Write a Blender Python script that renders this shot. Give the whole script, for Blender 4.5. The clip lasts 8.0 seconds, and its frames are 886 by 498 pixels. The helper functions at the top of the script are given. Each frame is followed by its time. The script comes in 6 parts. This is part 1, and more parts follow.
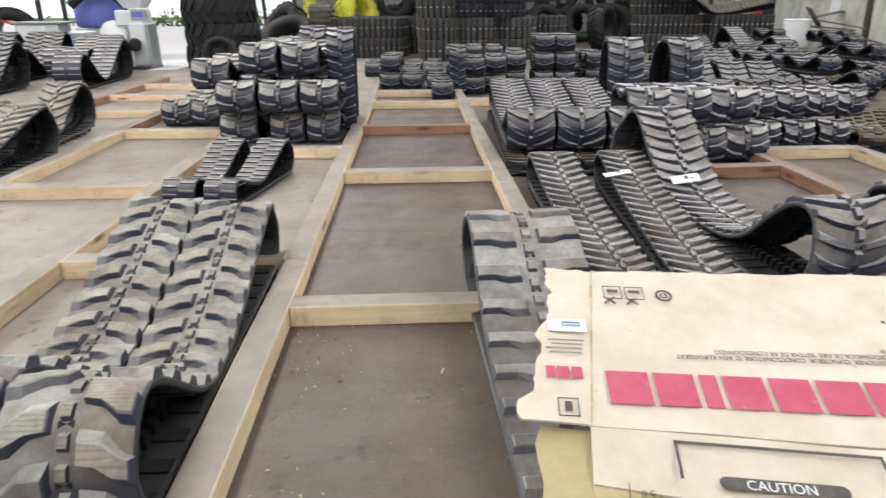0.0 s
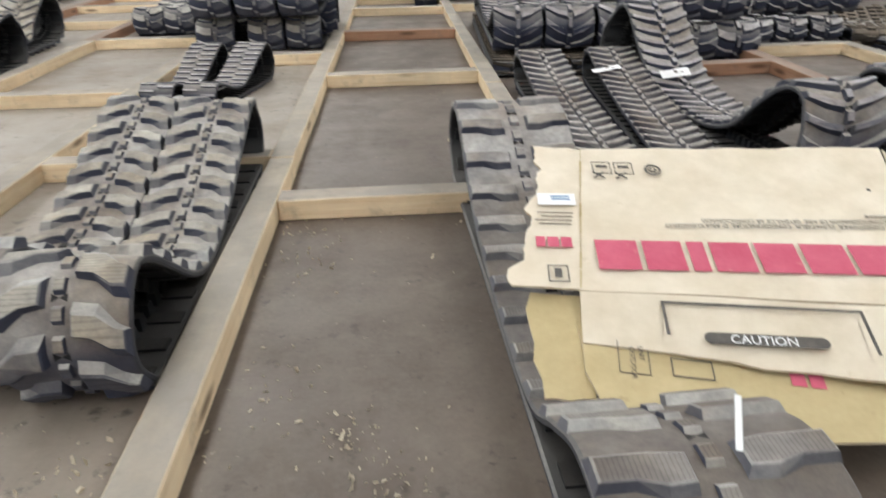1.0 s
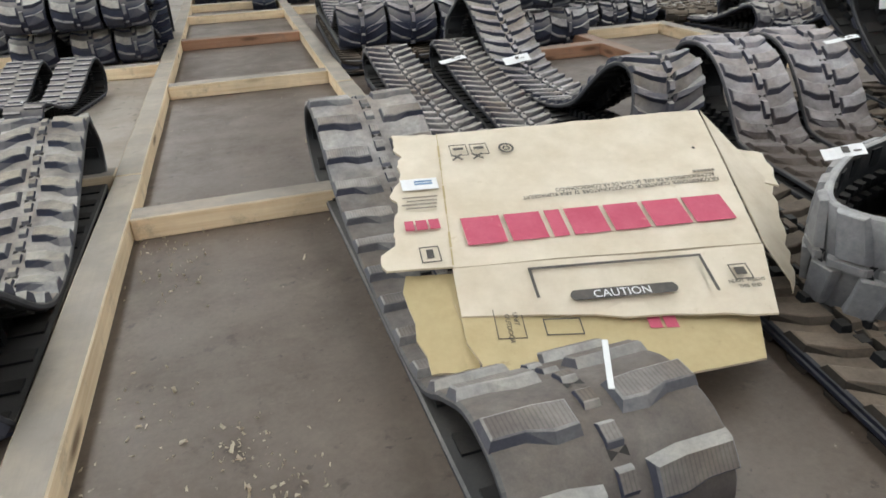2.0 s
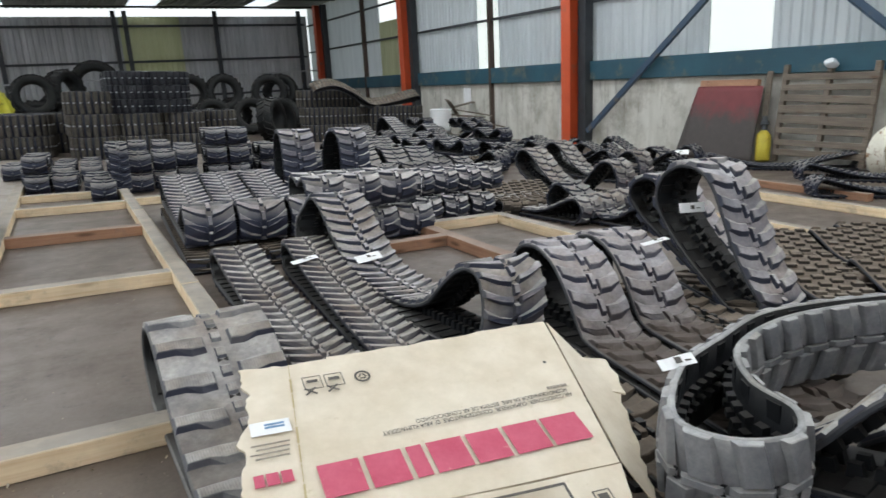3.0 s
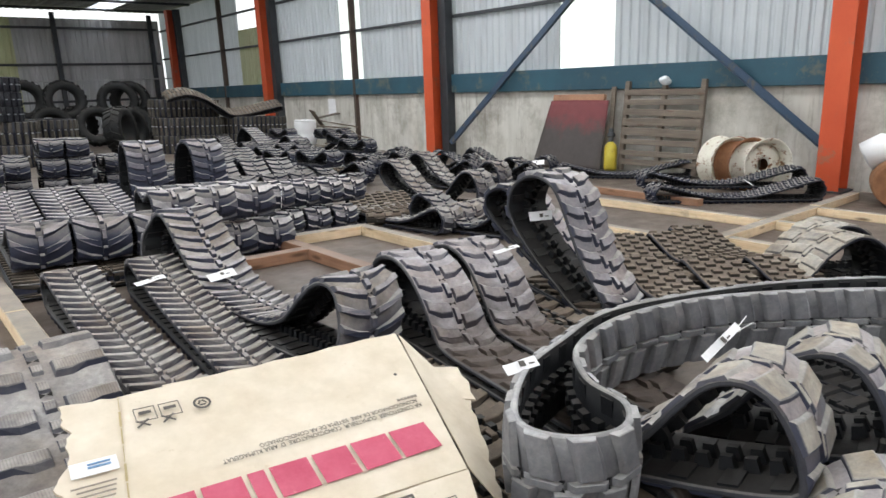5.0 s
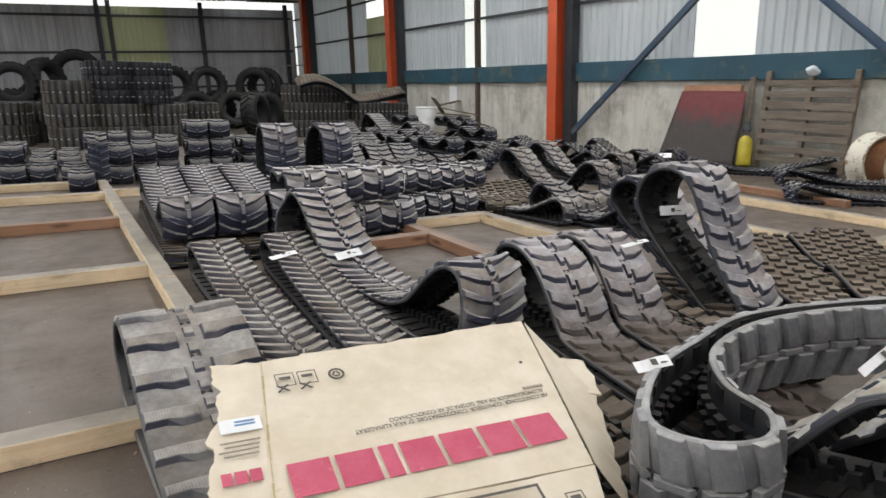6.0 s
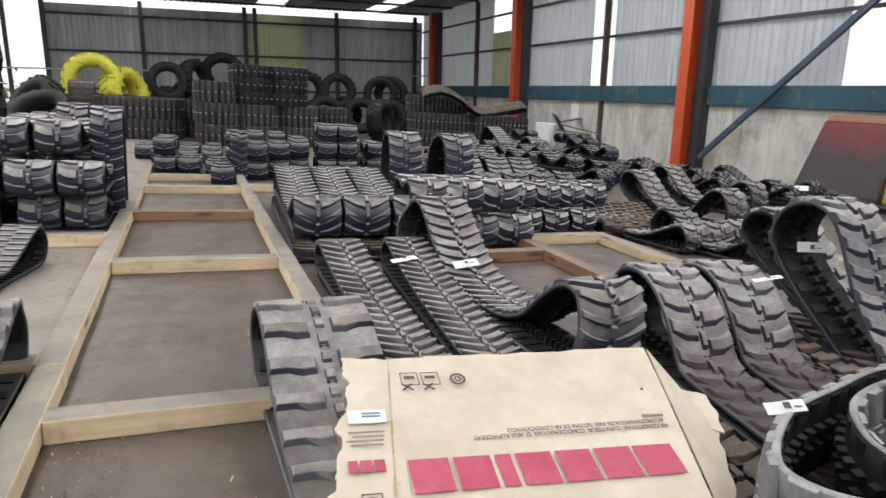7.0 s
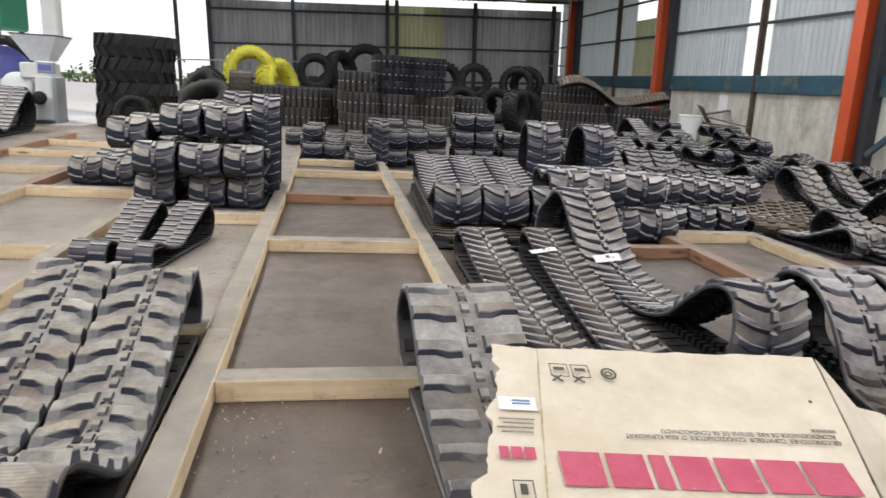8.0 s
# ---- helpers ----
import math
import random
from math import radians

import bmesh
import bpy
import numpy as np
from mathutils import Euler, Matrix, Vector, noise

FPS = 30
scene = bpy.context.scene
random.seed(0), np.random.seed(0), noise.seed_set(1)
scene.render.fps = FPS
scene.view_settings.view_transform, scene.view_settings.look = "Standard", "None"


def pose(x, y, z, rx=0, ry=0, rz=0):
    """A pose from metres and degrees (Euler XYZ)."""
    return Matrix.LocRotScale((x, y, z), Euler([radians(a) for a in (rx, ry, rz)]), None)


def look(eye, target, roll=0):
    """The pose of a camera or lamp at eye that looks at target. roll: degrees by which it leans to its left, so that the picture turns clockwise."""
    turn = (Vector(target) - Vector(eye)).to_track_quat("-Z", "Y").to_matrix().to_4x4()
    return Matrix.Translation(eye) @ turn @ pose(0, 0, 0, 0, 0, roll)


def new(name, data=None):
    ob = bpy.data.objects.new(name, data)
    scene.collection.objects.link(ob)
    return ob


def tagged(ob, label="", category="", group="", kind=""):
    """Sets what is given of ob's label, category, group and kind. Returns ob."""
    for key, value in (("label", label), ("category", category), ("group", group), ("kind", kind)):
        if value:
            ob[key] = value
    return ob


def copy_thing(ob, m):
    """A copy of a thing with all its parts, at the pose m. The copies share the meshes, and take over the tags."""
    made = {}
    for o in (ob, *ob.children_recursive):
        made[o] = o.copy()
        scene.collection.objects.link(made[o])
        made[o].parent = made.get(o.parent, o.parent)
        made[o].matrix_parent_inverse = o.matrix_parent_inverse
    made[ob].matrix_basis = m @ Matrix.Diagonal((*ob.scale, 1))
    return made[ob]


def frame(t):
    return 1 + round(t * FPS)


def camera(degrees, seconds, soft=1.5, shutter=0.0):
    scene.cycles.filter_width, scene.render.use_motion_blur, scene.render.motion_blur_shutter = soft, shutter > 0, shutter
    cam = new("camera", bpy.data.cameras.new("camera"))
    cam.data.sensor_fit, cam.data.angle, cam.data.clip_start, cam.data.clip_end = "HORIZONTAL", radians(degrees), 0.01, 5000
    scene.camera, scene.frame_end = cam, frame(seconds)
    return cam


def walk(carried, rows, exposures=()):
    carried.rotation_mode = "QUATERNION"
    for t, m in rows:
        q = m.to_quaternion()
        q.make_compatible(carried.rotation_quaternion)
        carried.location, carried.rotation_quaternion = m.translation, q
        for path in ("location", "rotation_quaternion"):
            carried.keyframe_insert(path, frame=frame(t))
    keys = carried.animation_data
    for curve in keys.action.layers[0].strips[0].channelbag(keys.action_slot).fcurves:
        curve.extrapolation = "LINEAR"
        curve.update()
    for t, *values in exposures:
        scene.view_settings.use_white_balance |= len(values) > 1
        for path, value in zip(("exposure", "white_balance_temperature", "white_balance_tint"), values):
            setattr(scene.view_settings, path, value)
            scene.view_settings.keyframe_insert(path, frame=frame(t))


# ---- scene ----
cam = camera(67.9, 8.0, shutter=0.22)
PATH = [
    (0, (0.810, 0.388, 1.286), (0.880, 2.072, 0.656), -0.3),
    (0.5, (0.765, 0.374, 1.260), (0.640, 2.043, 0.597), -0.2),
    (0.8, (0.777, 0.353, 1.207), (0.773, 1.981, 0.438), -0.5),
    (1, (0.801, 0.341, 1.155), (0.898, 1.939, 0.333), -1.1),
    (1.2, (0.824, 0.334, 1.115), (1.042, 1.884, 0.226), -1.4),
    (2.3, (0.790, 0.302, 1.161), (1.311, 1.869, 0.446), -1.2),
    (2.5, (0.808, 0.347, 1.210), (1.418, 1.943, 0.647), -0.2),
    (3, (0.847, 0.412, 1.295), (1.709, 1.937, 0.882), -0.7),
    (3.5, (0.878, 0.422, 1.307), (1.837, 1.884, 0.880), -0.5),
    (4, (0.873, 0.364, 1.267), (1.784, 1.842, 0.794), -0.7),
    (4.5, (0.915, 0.342, 1.268), (2.013, 1.691, 0.803), -0.3),
    (4.7, (0.929, 0.346, 1.305), (2.103, 1.652, 0.913), 0.1),
    (5.8, (0.890, 0.422, 1.289), (1.840, 1.893, 0.868), 0.3),
    (6, (0.874, 0.419, 1.288), (1.774, 1.921, 0.871), 0.7),
    (6.5, (0.845, 0.441, 1.286), (1.632, 2.008, 0.880), 1.6),
    (7, (0.783, 0.415, 1.294), (1.426, 2.050, 0.901), 3.5),
    (7.5, (0.745, 0.427, 1.282), (1.240, 2.106, 0.865), 3.6),
    (8, (0.691, 0.434, 1.280), (1.005, 2.152, 0.842), 3.7),
]
walk(cam, [(t, look(eye, target, roll)) for t, eye, target, roll in PATH], [(0, -0.48, 6900, 11), (0.5, -0.43, 6850, 10), (1.2, -0.73, 7000, 10), (2.5, -0.83, 6700, 8), (3.5, -0.68, 6600, 8), (4.7, -0.48, 6750, 11), (6, -0.79, 7050, 12), (7, -0.69, 6950, 12), (8, -0.66, 7000, 13)])

# ---------------------------------------------------------------- light
world = bpy.data.worlds.new("world")
scene.world = world
world.use_nodes = True
wn = world.node_tree
sky = wn.nodes.new("ShaderNodeTexSky")
sky.sky_type = "NISHITA"
sky.sun_disc = False
sky.sun_elevation = radians(55)
sky.sun_rotation = radians(295)
sky.dust_density = 3.0
wn.links.new(sky.outputs[0], wn.nodes["Background"].inputs[0])
wn.nodes["Background"].inputs[1].default_value = 0.15
sun = new("sun", bpy.data.lights.new("sun", "SUN"))
sun.data.energy = 2.0
sun.data.angle = radians(3)
sun.data.color = (1.0, 0.96, 0.9)
sun.matrix_world = look((-30, 14, 46), (0, 0, 0))

# the building leans a little against the sloping slab
BT = Matrix.Translation((11.7, 0, 0)) @ Matrix.Rotation(radians(-2.56), 4, "Y") @ Matrix.Translation((-11.7, 0, 0))
ROOF_Z = 5.3
# made-up roof gaps with added lamps that light the hall from above
ROOF_GAPS = [(-7.2, -6.0), (-1.6, -0.4), (4.0, 5.2), (9.0, 10.0)]
for x0, x1 in ROOF_GAPS:
    lamp = new("overhead_fill_lamp", bpy.data.lights.new("overhead_fill_lamp", "AREA"))
    lamp.data.shape = "RECTANGLE"
    lamp.data.size, lamp.data.size_y = x1 - x0, 27.0 if x0 > -5 else 20.0
    lamp.data.energy = 1340.0 if x0 < -5 else 1080.0
    lamp.data.color = (0.88, 0.95, 1.0)
    lamp.matrix_world = BT @ pose((x0 + x1) / 2, 8.0 if x0 > -5 else 4.6, ROOF_Z + 0.1)

# fill lamp added behind the viewer, in the end wall's opening
front_fill = new("front_fill_lamp", bpy.data.lights.new("front_fill_lamp", "AREA"))
front_fill.data.shape = "RECTANGLE"
front_fill.data.size, front_fill.data.size_y = 9.6, 4.0
front_fill.data.energy = 200.0
front_fill.data.color = (0.97, 0.98, 1.0)
front_fill.matrix_world = look((-1.0, -8.9, 2.2), (-1.0, 0.0, 2.0))


# ---------------------------------------------------------------- materials
def material(name, build):
    m = bpy.data.materials.new(name)
    m.use_nodes = True
    nt = m.node_tree
    b = nt.nodes["Principled BSDF"]
    build(nt, b)
    return m


def N(nt, kind, **props):
    n = nt.nodes.new("ShaderNode" + kind)
    for k, v in props.items():
        n.inputs[k].default_value = v
    return n


def coords(nt, scale=(1, 1, 1), obj=True):
    tc = nt.nodes.new("ShaderNodeTexCoord")
    mp = N(nt, "Mapping", Scale=scale)
    nt.links.new(tc.outputs["Object"], mp.inputs["Vector"])
    if obj:
        oi = nt.nodes.new("ShaderNodeObjectInfo")
        mul = nt.nodes.new("ShaderNodeMath")
        mul.operation = "MULTIPLY"
        mul.inputs[1].default_value = 37.0
        nt.links.new(oi.outputs["Random"], mul.inputs[0])
        nt.links.new(mul.outputs[0], mp.inputs["Location"])
    return mp.outputs["Vector"]


def noise_tex(nt, vec, scale, detail=4.0, rough=0.6):
    n = N(nt, "TexNoise", Scale=scale, Detail=detail, Roughness=rough)
    nt.links.new(vec, n.inputs["Vector"])
    return n.outputs["Fac"]


def ramp(nt, fac, *stops):
    r = nt.nodes.new("ShaderNodeValToRGB")
    e = r.color_ramp.elements
    while len(e) < len(stops):
        e.new(0.5)
    for el, (p, c) in zip(e, stops):
        el.position = p
        el.color = (*c, 1) if len(c) == 3 else c
    nt.links.new(fac, r.inputs["Fac"])
    return r.outputs["Color"]


def mixc(nt, fac, a, b, mode="MIX"):
    m = nt.nodes.new("ShaderNodeMix")
    m.data_type, m.blend_type = "RGBA", mode
    for sock, v in ((m.inputs[0], fac), (m.inputs[6], a), (m.inputs[7], b)):
        if isinstance(v, (int, float)):
            sock.default_value = v
        elif isinstance(v, tuple):
            sock.default_value = (*v, 1)
        else:
            nt.links.new(v, sock)
    return m.outputs[2]


def bump(nt, b, height, strength=0.3, distance=0.01):
    n = N(nt, "Bump", Strength=strength, Distance=distance)
    nt.links.new(height, n.inputs["Height"])
    nt.links.new(n.outputs["Normal"], b.inputs["Normal"])


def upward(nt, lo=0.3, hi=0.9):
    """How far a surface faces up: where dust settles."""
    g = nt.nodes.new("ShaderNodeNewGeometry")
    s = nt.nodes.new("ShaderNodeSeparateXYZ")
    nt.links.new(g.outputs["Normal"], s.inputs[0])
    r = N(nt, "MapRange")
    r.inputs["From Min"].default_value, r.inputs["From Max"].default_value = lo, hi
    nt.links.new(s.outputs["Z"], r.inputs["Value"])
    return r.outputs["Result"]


def times(nt, a, b):
    m = nt.nodes.new("ShaderNodeMath")
    m.operation = "MULTIPLY"
    for sock, v in ((m.inputs[0], a), (m.inputs[1], b)):
        if isinstance(v, (int, float)):
            sock.default_value = v
        else:
            nt.links.new(v, sock)
    return m.outputs[0]


def simple(name, lo, hi, scale=6.0, rough=0.6, metal=0.0, bumps=0.15, fine=60.0, dust=None, spots=None):
    """Two tones at a large and a fine scale, a fine relief and, if asked, settled dust and spots of wear."""

    def build(nt, b):
        v = coords(nt)
        big = noise_tex(nt, v, scale, 5.0, 0.65)
        small = noise_tex(nt, v, fine, 3.0)
        c = mixc(nt, ramp(nt, big, (0.3, (0, 0, 0)), (0.7, (1, 1, 1))), lo, hi)
        c = mixc(nt, 0.25, c, mixc(nt, small, tuple(x * 0.6 for x in lo), hi), "MIX")
        if spots:
            col, amount = spots
            s = ramp(nt, noise_tex(nt, v, scale * 2.3, 8.0, 0.75), (1 - amount, (0, 0, 0)), (min(1.0, 1.08 - amount), (1, 1, 1)))
            c = mixc(nt, s, c, col)
        if dust:
            c = mixc(nt, times(nt, upward(nt), ramp(nt, noise_tex(nt, v, scale * 1.5), (0.25, (0.4,) * 3), (0.7, (1,) * 3))), c, dust)
        nt.links.new(c, b.inputs["Base Color"])
        b.inputs["Roughness"].default_value = rough
        b.inputs["Metallic"].default_value = metal
        bump(nt, b, small, bumps, 0.004)

    return material(name, build)


def rubber(name, dark, dusty, amount, rough, low=0.10, ribs=None, soil=(0.80, 0.75, 0.68), face=(0.22, 0.78), mud=None):
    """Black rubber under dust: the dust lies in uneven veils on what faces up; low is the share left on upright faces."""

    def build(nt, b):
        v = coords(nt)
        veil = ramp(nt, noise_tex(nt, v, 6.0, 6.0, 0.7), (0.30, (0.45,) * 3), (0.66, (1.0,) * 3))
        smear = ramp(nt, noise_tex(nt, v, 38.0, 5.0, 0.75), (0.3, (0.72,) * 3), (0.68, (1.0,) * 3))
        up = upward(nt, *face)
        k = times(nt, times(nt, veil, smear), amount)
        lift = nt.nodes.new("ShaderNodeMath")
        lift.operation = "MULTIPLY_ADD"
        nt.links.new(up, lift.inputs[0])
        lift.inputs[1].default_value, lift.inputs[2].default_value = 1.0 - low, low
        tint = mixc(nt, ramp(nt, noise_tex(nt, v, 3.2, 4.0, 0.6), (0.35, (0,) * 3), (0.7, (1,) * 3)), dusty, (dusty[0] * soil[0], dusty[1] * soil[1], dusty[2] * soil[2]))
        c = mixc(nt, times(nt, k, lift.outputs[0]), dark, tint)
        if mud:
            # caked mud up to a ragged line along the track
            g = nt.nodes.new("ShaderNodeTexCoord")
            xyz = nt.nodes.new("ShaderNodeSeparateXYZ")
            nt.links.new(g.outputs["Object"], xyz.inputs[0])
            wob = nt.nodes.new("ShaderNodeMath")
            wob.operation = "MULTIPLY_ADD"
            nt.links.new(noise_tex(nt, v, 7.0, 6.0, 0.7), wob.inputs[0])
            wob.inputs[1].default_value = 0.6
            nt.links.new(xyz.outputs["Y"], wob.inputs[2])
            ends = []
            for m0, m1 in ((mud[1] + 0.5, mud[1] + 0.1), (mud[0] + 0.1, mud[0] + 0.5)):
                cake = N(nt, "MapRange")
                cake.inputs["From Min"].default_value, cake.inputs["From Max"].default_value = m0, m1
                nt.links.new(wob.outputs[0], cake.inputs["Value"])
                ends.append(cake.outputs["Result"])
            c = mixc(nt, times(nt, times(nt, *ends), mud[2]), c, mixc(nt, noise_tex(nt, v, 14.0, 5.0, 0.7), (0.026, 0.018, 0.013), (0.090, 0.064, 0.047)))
        grit = ramp(nt, noise_tex(nt, v, 160.0, 3.0, 0.7), (0.3, (0.92,) * 3), (0.7, (1.05,) * 3))
        c = mixc(nt, 1.0, c, grit, "MULTIPLY")
        height = noise_tex(nt, v, 90.0, 4.0)
        if ribs:
            wave = N(nt, "TexWave", Scale=34.0, Distortion=0.4)
            wave.wave_type, wave.bands_direction = "BANDS", ribs
            tc = nt.nodes.new("ShaderNodeTexCoord")
            nt.links.new(tc.outputs["Object"], wave.inputs["Vector"])
            line = ramp(nt, wave.outputs["Fac"], (0.10, (0.80,) * 3), (0.35, (1.0,) * 3))
            c = mixc(nt, 1.0, c, line, "MULTIPLY")
            height = mixc(nt, 0.75, height, line)
        nt.links.new(c, b.inputs["Base Color"])
        b.inputs["Roughness"].default_value = rough
        b.inputs["Specular IOR Level"].default_value = 0.33
        bump(nt, b, height, 0.28, 0.004)

    return material(name, build)


M = {}
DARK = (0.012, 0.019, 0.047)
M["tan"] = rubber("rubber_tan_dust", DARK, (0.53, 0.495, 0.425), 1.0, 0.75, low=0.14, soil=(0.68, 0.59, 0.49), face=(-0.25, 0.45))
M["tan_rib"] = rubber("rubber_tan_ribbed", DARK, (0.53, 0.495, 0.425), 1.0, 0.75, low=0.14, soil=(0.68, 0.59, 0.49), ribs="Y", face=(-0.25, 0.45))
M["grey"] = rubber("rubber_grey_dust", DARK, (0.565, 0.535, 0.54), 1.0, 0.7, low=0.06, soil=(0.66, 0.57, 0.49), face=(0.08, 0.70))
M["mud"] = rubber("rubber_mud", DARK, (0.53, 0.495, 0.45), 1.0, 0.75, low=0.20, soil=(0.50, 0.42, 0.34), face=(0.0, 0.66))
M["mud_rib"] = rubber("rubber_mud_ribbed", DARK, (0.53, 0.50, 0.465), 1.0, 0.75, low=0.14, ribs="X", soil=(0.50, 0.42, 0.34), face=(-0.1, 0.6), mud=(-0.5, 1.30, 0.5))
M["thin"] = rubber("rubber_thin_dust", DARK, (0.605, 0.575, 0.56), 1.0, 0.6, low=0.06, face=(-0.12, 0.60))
# dust, paler on upright faces for light from the open side
M["stack"] = rubber("rubber_stack_dust_lit", DARK, (0.60, 0.57, 0.51), 1.0, 0.65, low=0.12, face=(-0.15, 0.58))
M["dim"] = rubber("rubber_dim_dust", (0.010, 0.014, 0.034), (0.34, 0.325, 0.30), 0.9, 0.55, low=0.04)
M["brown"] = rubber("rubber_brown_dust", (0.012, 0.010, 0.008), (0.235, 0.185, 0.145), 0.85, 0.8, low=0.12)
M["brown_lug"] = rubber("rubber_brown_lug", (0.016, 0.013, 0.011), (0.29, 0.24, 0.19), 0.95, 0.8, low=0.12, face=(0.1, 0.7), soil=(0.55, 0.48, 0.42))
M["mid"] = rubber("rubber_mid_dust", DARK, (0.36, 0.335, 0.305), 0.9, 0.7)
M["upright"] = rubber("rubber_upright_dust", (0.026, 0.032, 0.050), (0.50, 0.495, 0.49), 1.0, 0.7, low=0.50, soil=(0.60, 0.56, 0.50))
# darker copy for lug flanks, their shade put into the colour
M["side"] = rubber("rubber_lug_side_shaded", (0.018, 0.024, 0.052), (0.48, 0.46, 0.425), 1.0, 0.65, low=0.08, face=(0.08, 0.80))
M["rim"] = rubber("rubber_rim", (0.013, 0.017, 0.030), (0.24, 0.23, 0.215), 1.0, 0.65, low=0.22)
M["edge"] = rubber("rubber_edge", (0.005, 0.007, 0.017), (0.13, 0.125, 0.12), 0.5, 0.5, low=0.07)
# blacker than plain rubber: the hollows' deep shade is in the colour
M["inner"] = rubber("rubber_inner_shaded", (0.004, 0.005, 0.007), (0.075, 0.066, 0.058), 0.5, 0.6, low=0.06)
# near end: brown mud, darkened too for shade by hairpin and carton
M["grey_mud_shade"] = rubber("rubber_mud_shade_end", DARK, (0.565, 0.535, 0.54), 1.0, 0.7, low=0.06, soil=(0.66, 0.57, 0.49), face=(0.08, 0.70), mud=(-9.0, 1.50, 0.92))
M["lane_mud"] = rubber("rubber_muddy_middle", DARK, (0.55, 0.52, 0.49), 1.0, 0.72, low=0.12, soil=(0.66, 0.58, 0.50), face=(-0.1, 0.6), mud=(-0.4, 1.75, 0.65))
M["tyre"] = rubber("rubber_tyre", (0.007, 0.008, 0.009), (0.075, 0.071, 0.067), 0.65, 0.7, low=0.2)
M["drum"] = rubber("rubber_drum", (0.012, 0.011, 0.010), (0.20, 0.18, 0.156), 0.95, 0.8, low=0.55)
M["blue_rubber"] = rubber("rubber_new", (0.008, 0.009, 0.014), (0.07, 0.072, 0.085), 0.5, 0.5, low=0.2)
M["yellow"] = simple("yellow_paint", (0.50, 0.46, 0.03), (0.68, 0.63, 0.07), 3.0, 0.6, spots=((0.06, 0.06, 0.04), 0.44))
M["yellow_dull"] = simple("yellow_cylinder", (0.40, 0.31, 0.02), (0.55, 0.45, 0.05), 5.0, 0.5, spots=((0.12, 0.09, 0.04), 0.40))
M["white_plastic"] = simple("white_plastic", (0.72, 0.73, 0.73), (0.82, 0.82, 0.82), 4.0, 0.45)
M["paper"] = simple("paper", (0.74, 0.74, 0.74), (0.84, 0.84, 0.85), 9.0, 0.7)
M["card"] = simple("cardboard", (0.56, 0.47, 0.345), (0.73, 0.65, 0.535), 4.5, 0.85, bumps=0.2, fine=22.0, spots=((0.50, 0.41, 0.285), 0.37))
M["card_old"] = simple("cardboard_aged", (0.40, 0.31, 0.155), (0.53, 0.43, 0.25), 3.0, 0.88, bumps=0.15, spots=((0.33, 0.25, 0.13), 0.40))
M["card_edge"] = simple("cardboard_torn", (0.46, 0.37, 0.25), (0.66, 0.57, 0.43), 20.0, 0.9, bumps=0.4)
M["red_ink"] = simple("red_ink", (0.46, 0.06, 0.11), (0.58, 0.13, 0.19), 7.0, 0.9, spots=((0.60, 0.34, 0.30), 0.38))
M["black_ink"] = simple("black_ink", (0.05, 0.047, 0.045), (0.13, 0.115, 0.10), 14.0, 0.8)
M["faint_ink"] = simple("faint_ink", (0.20, 0.17, 0.14), (0.32, 0.28, 0.23), 14.0, 0.85)
M["blue_ink"] = simple("blue_ink", (0.12, 0.25, 0.42), (0.16, 0.3, 0.5), 12.0, 0.6)
M["orange"] = simple("orange_paint", (0.52, 0.066, 0.020), (0.62, 0.098, 0.03), 1.2, 0.55, spots=((0.34, 0.11, 0.06), 0.42))
M["blue_paint"] = simple("blue_paint", (0.014, 0.05, 0.075), (0.025, 0.10, 0.14), 0.8, 0.5, spots=((0.10, 0.115, 0.10), 0.47))
M["brace_paint"] = simple("brace_paint", (0.025, 0.055, 0.10), (0.045, 0.075, 0.12), 1.5, 0.5, spots=((0.09, 0.085, 0.08), 0.45))
M["dark_steel"] = simple("dark_steel", (0.03, 0.033, 0.04), (0.06, 0.065, 0.07), 2.0, 0.55, 0.3)
M["brown_steel"] = simple("brown_steel", (0.055, 0.035, 0.028), (0.09, 0.06, 0.045), 2.0, 0.7)
M["galv"] = simple("galvanised", (0.35, 0.36, 0.37), (0.46, 0.47, 0.48), 3.0, 0.45, 0.6)
M["rim_paint"] = simple("rim_paint", (0.62, 0.58, 0.48), (0.75, 0.72, 0.63), 4.0, 0.55, spots=((0.24, 0.11, 0.045), 0.47))
M["rust"] = simple("rust", (0.16, 0.065, 0.03), (0.28, 0.13, 0.06), 9.0, 0.85)
M["red_paint"] = simple("red_paint", (0.45, 0.03, 0.03), (0.55, 0.05, 0.05), 3.0, 0.45)
M["green_paint"] = simple("green_paint", (0.02, 0.26, 0.15), (0.03, 0.33, 0.2), 2.0, 0.5)
M["violet"] = simple("blue_plastic", (0.12, 0.14, 0.45), (0.16, 0.19, 0.55), 3.0, 0.5)
M["machine_white"] = simple("machine_white", (0.62, 0.63, 0.62), (0.74, 0.75, 0.74), 2.0, 0.5, spots=((0.3, 0.28, 0.25), 0.28))
M["machine_grey"] = simple("machine_grey", (0.28, 0.3, 0.31), (0.36, 0.38, 0.39), 2.0, 0.5)
M["leaf"] = simple("leaf", (0.06, 0.14, 0.025), (0.14, 0.26, 0.05), 8.0, 0.7)
M["grass"] = simple("grass", (0.10, 0.17, 0.04), (0.17, 0.24, 0.07), 0.6, 0.9)
M["chips"] = simple("wood_chips", (0.36, 0.30, 0.22), (0.55, 0.48, 0.37), 20.0, 0.9)
M["plastic_film"] = simple("plastic_film", (0.6, 0.64, 0.68), (0.8, 0.82, 0.85), 9.0, 0.25)


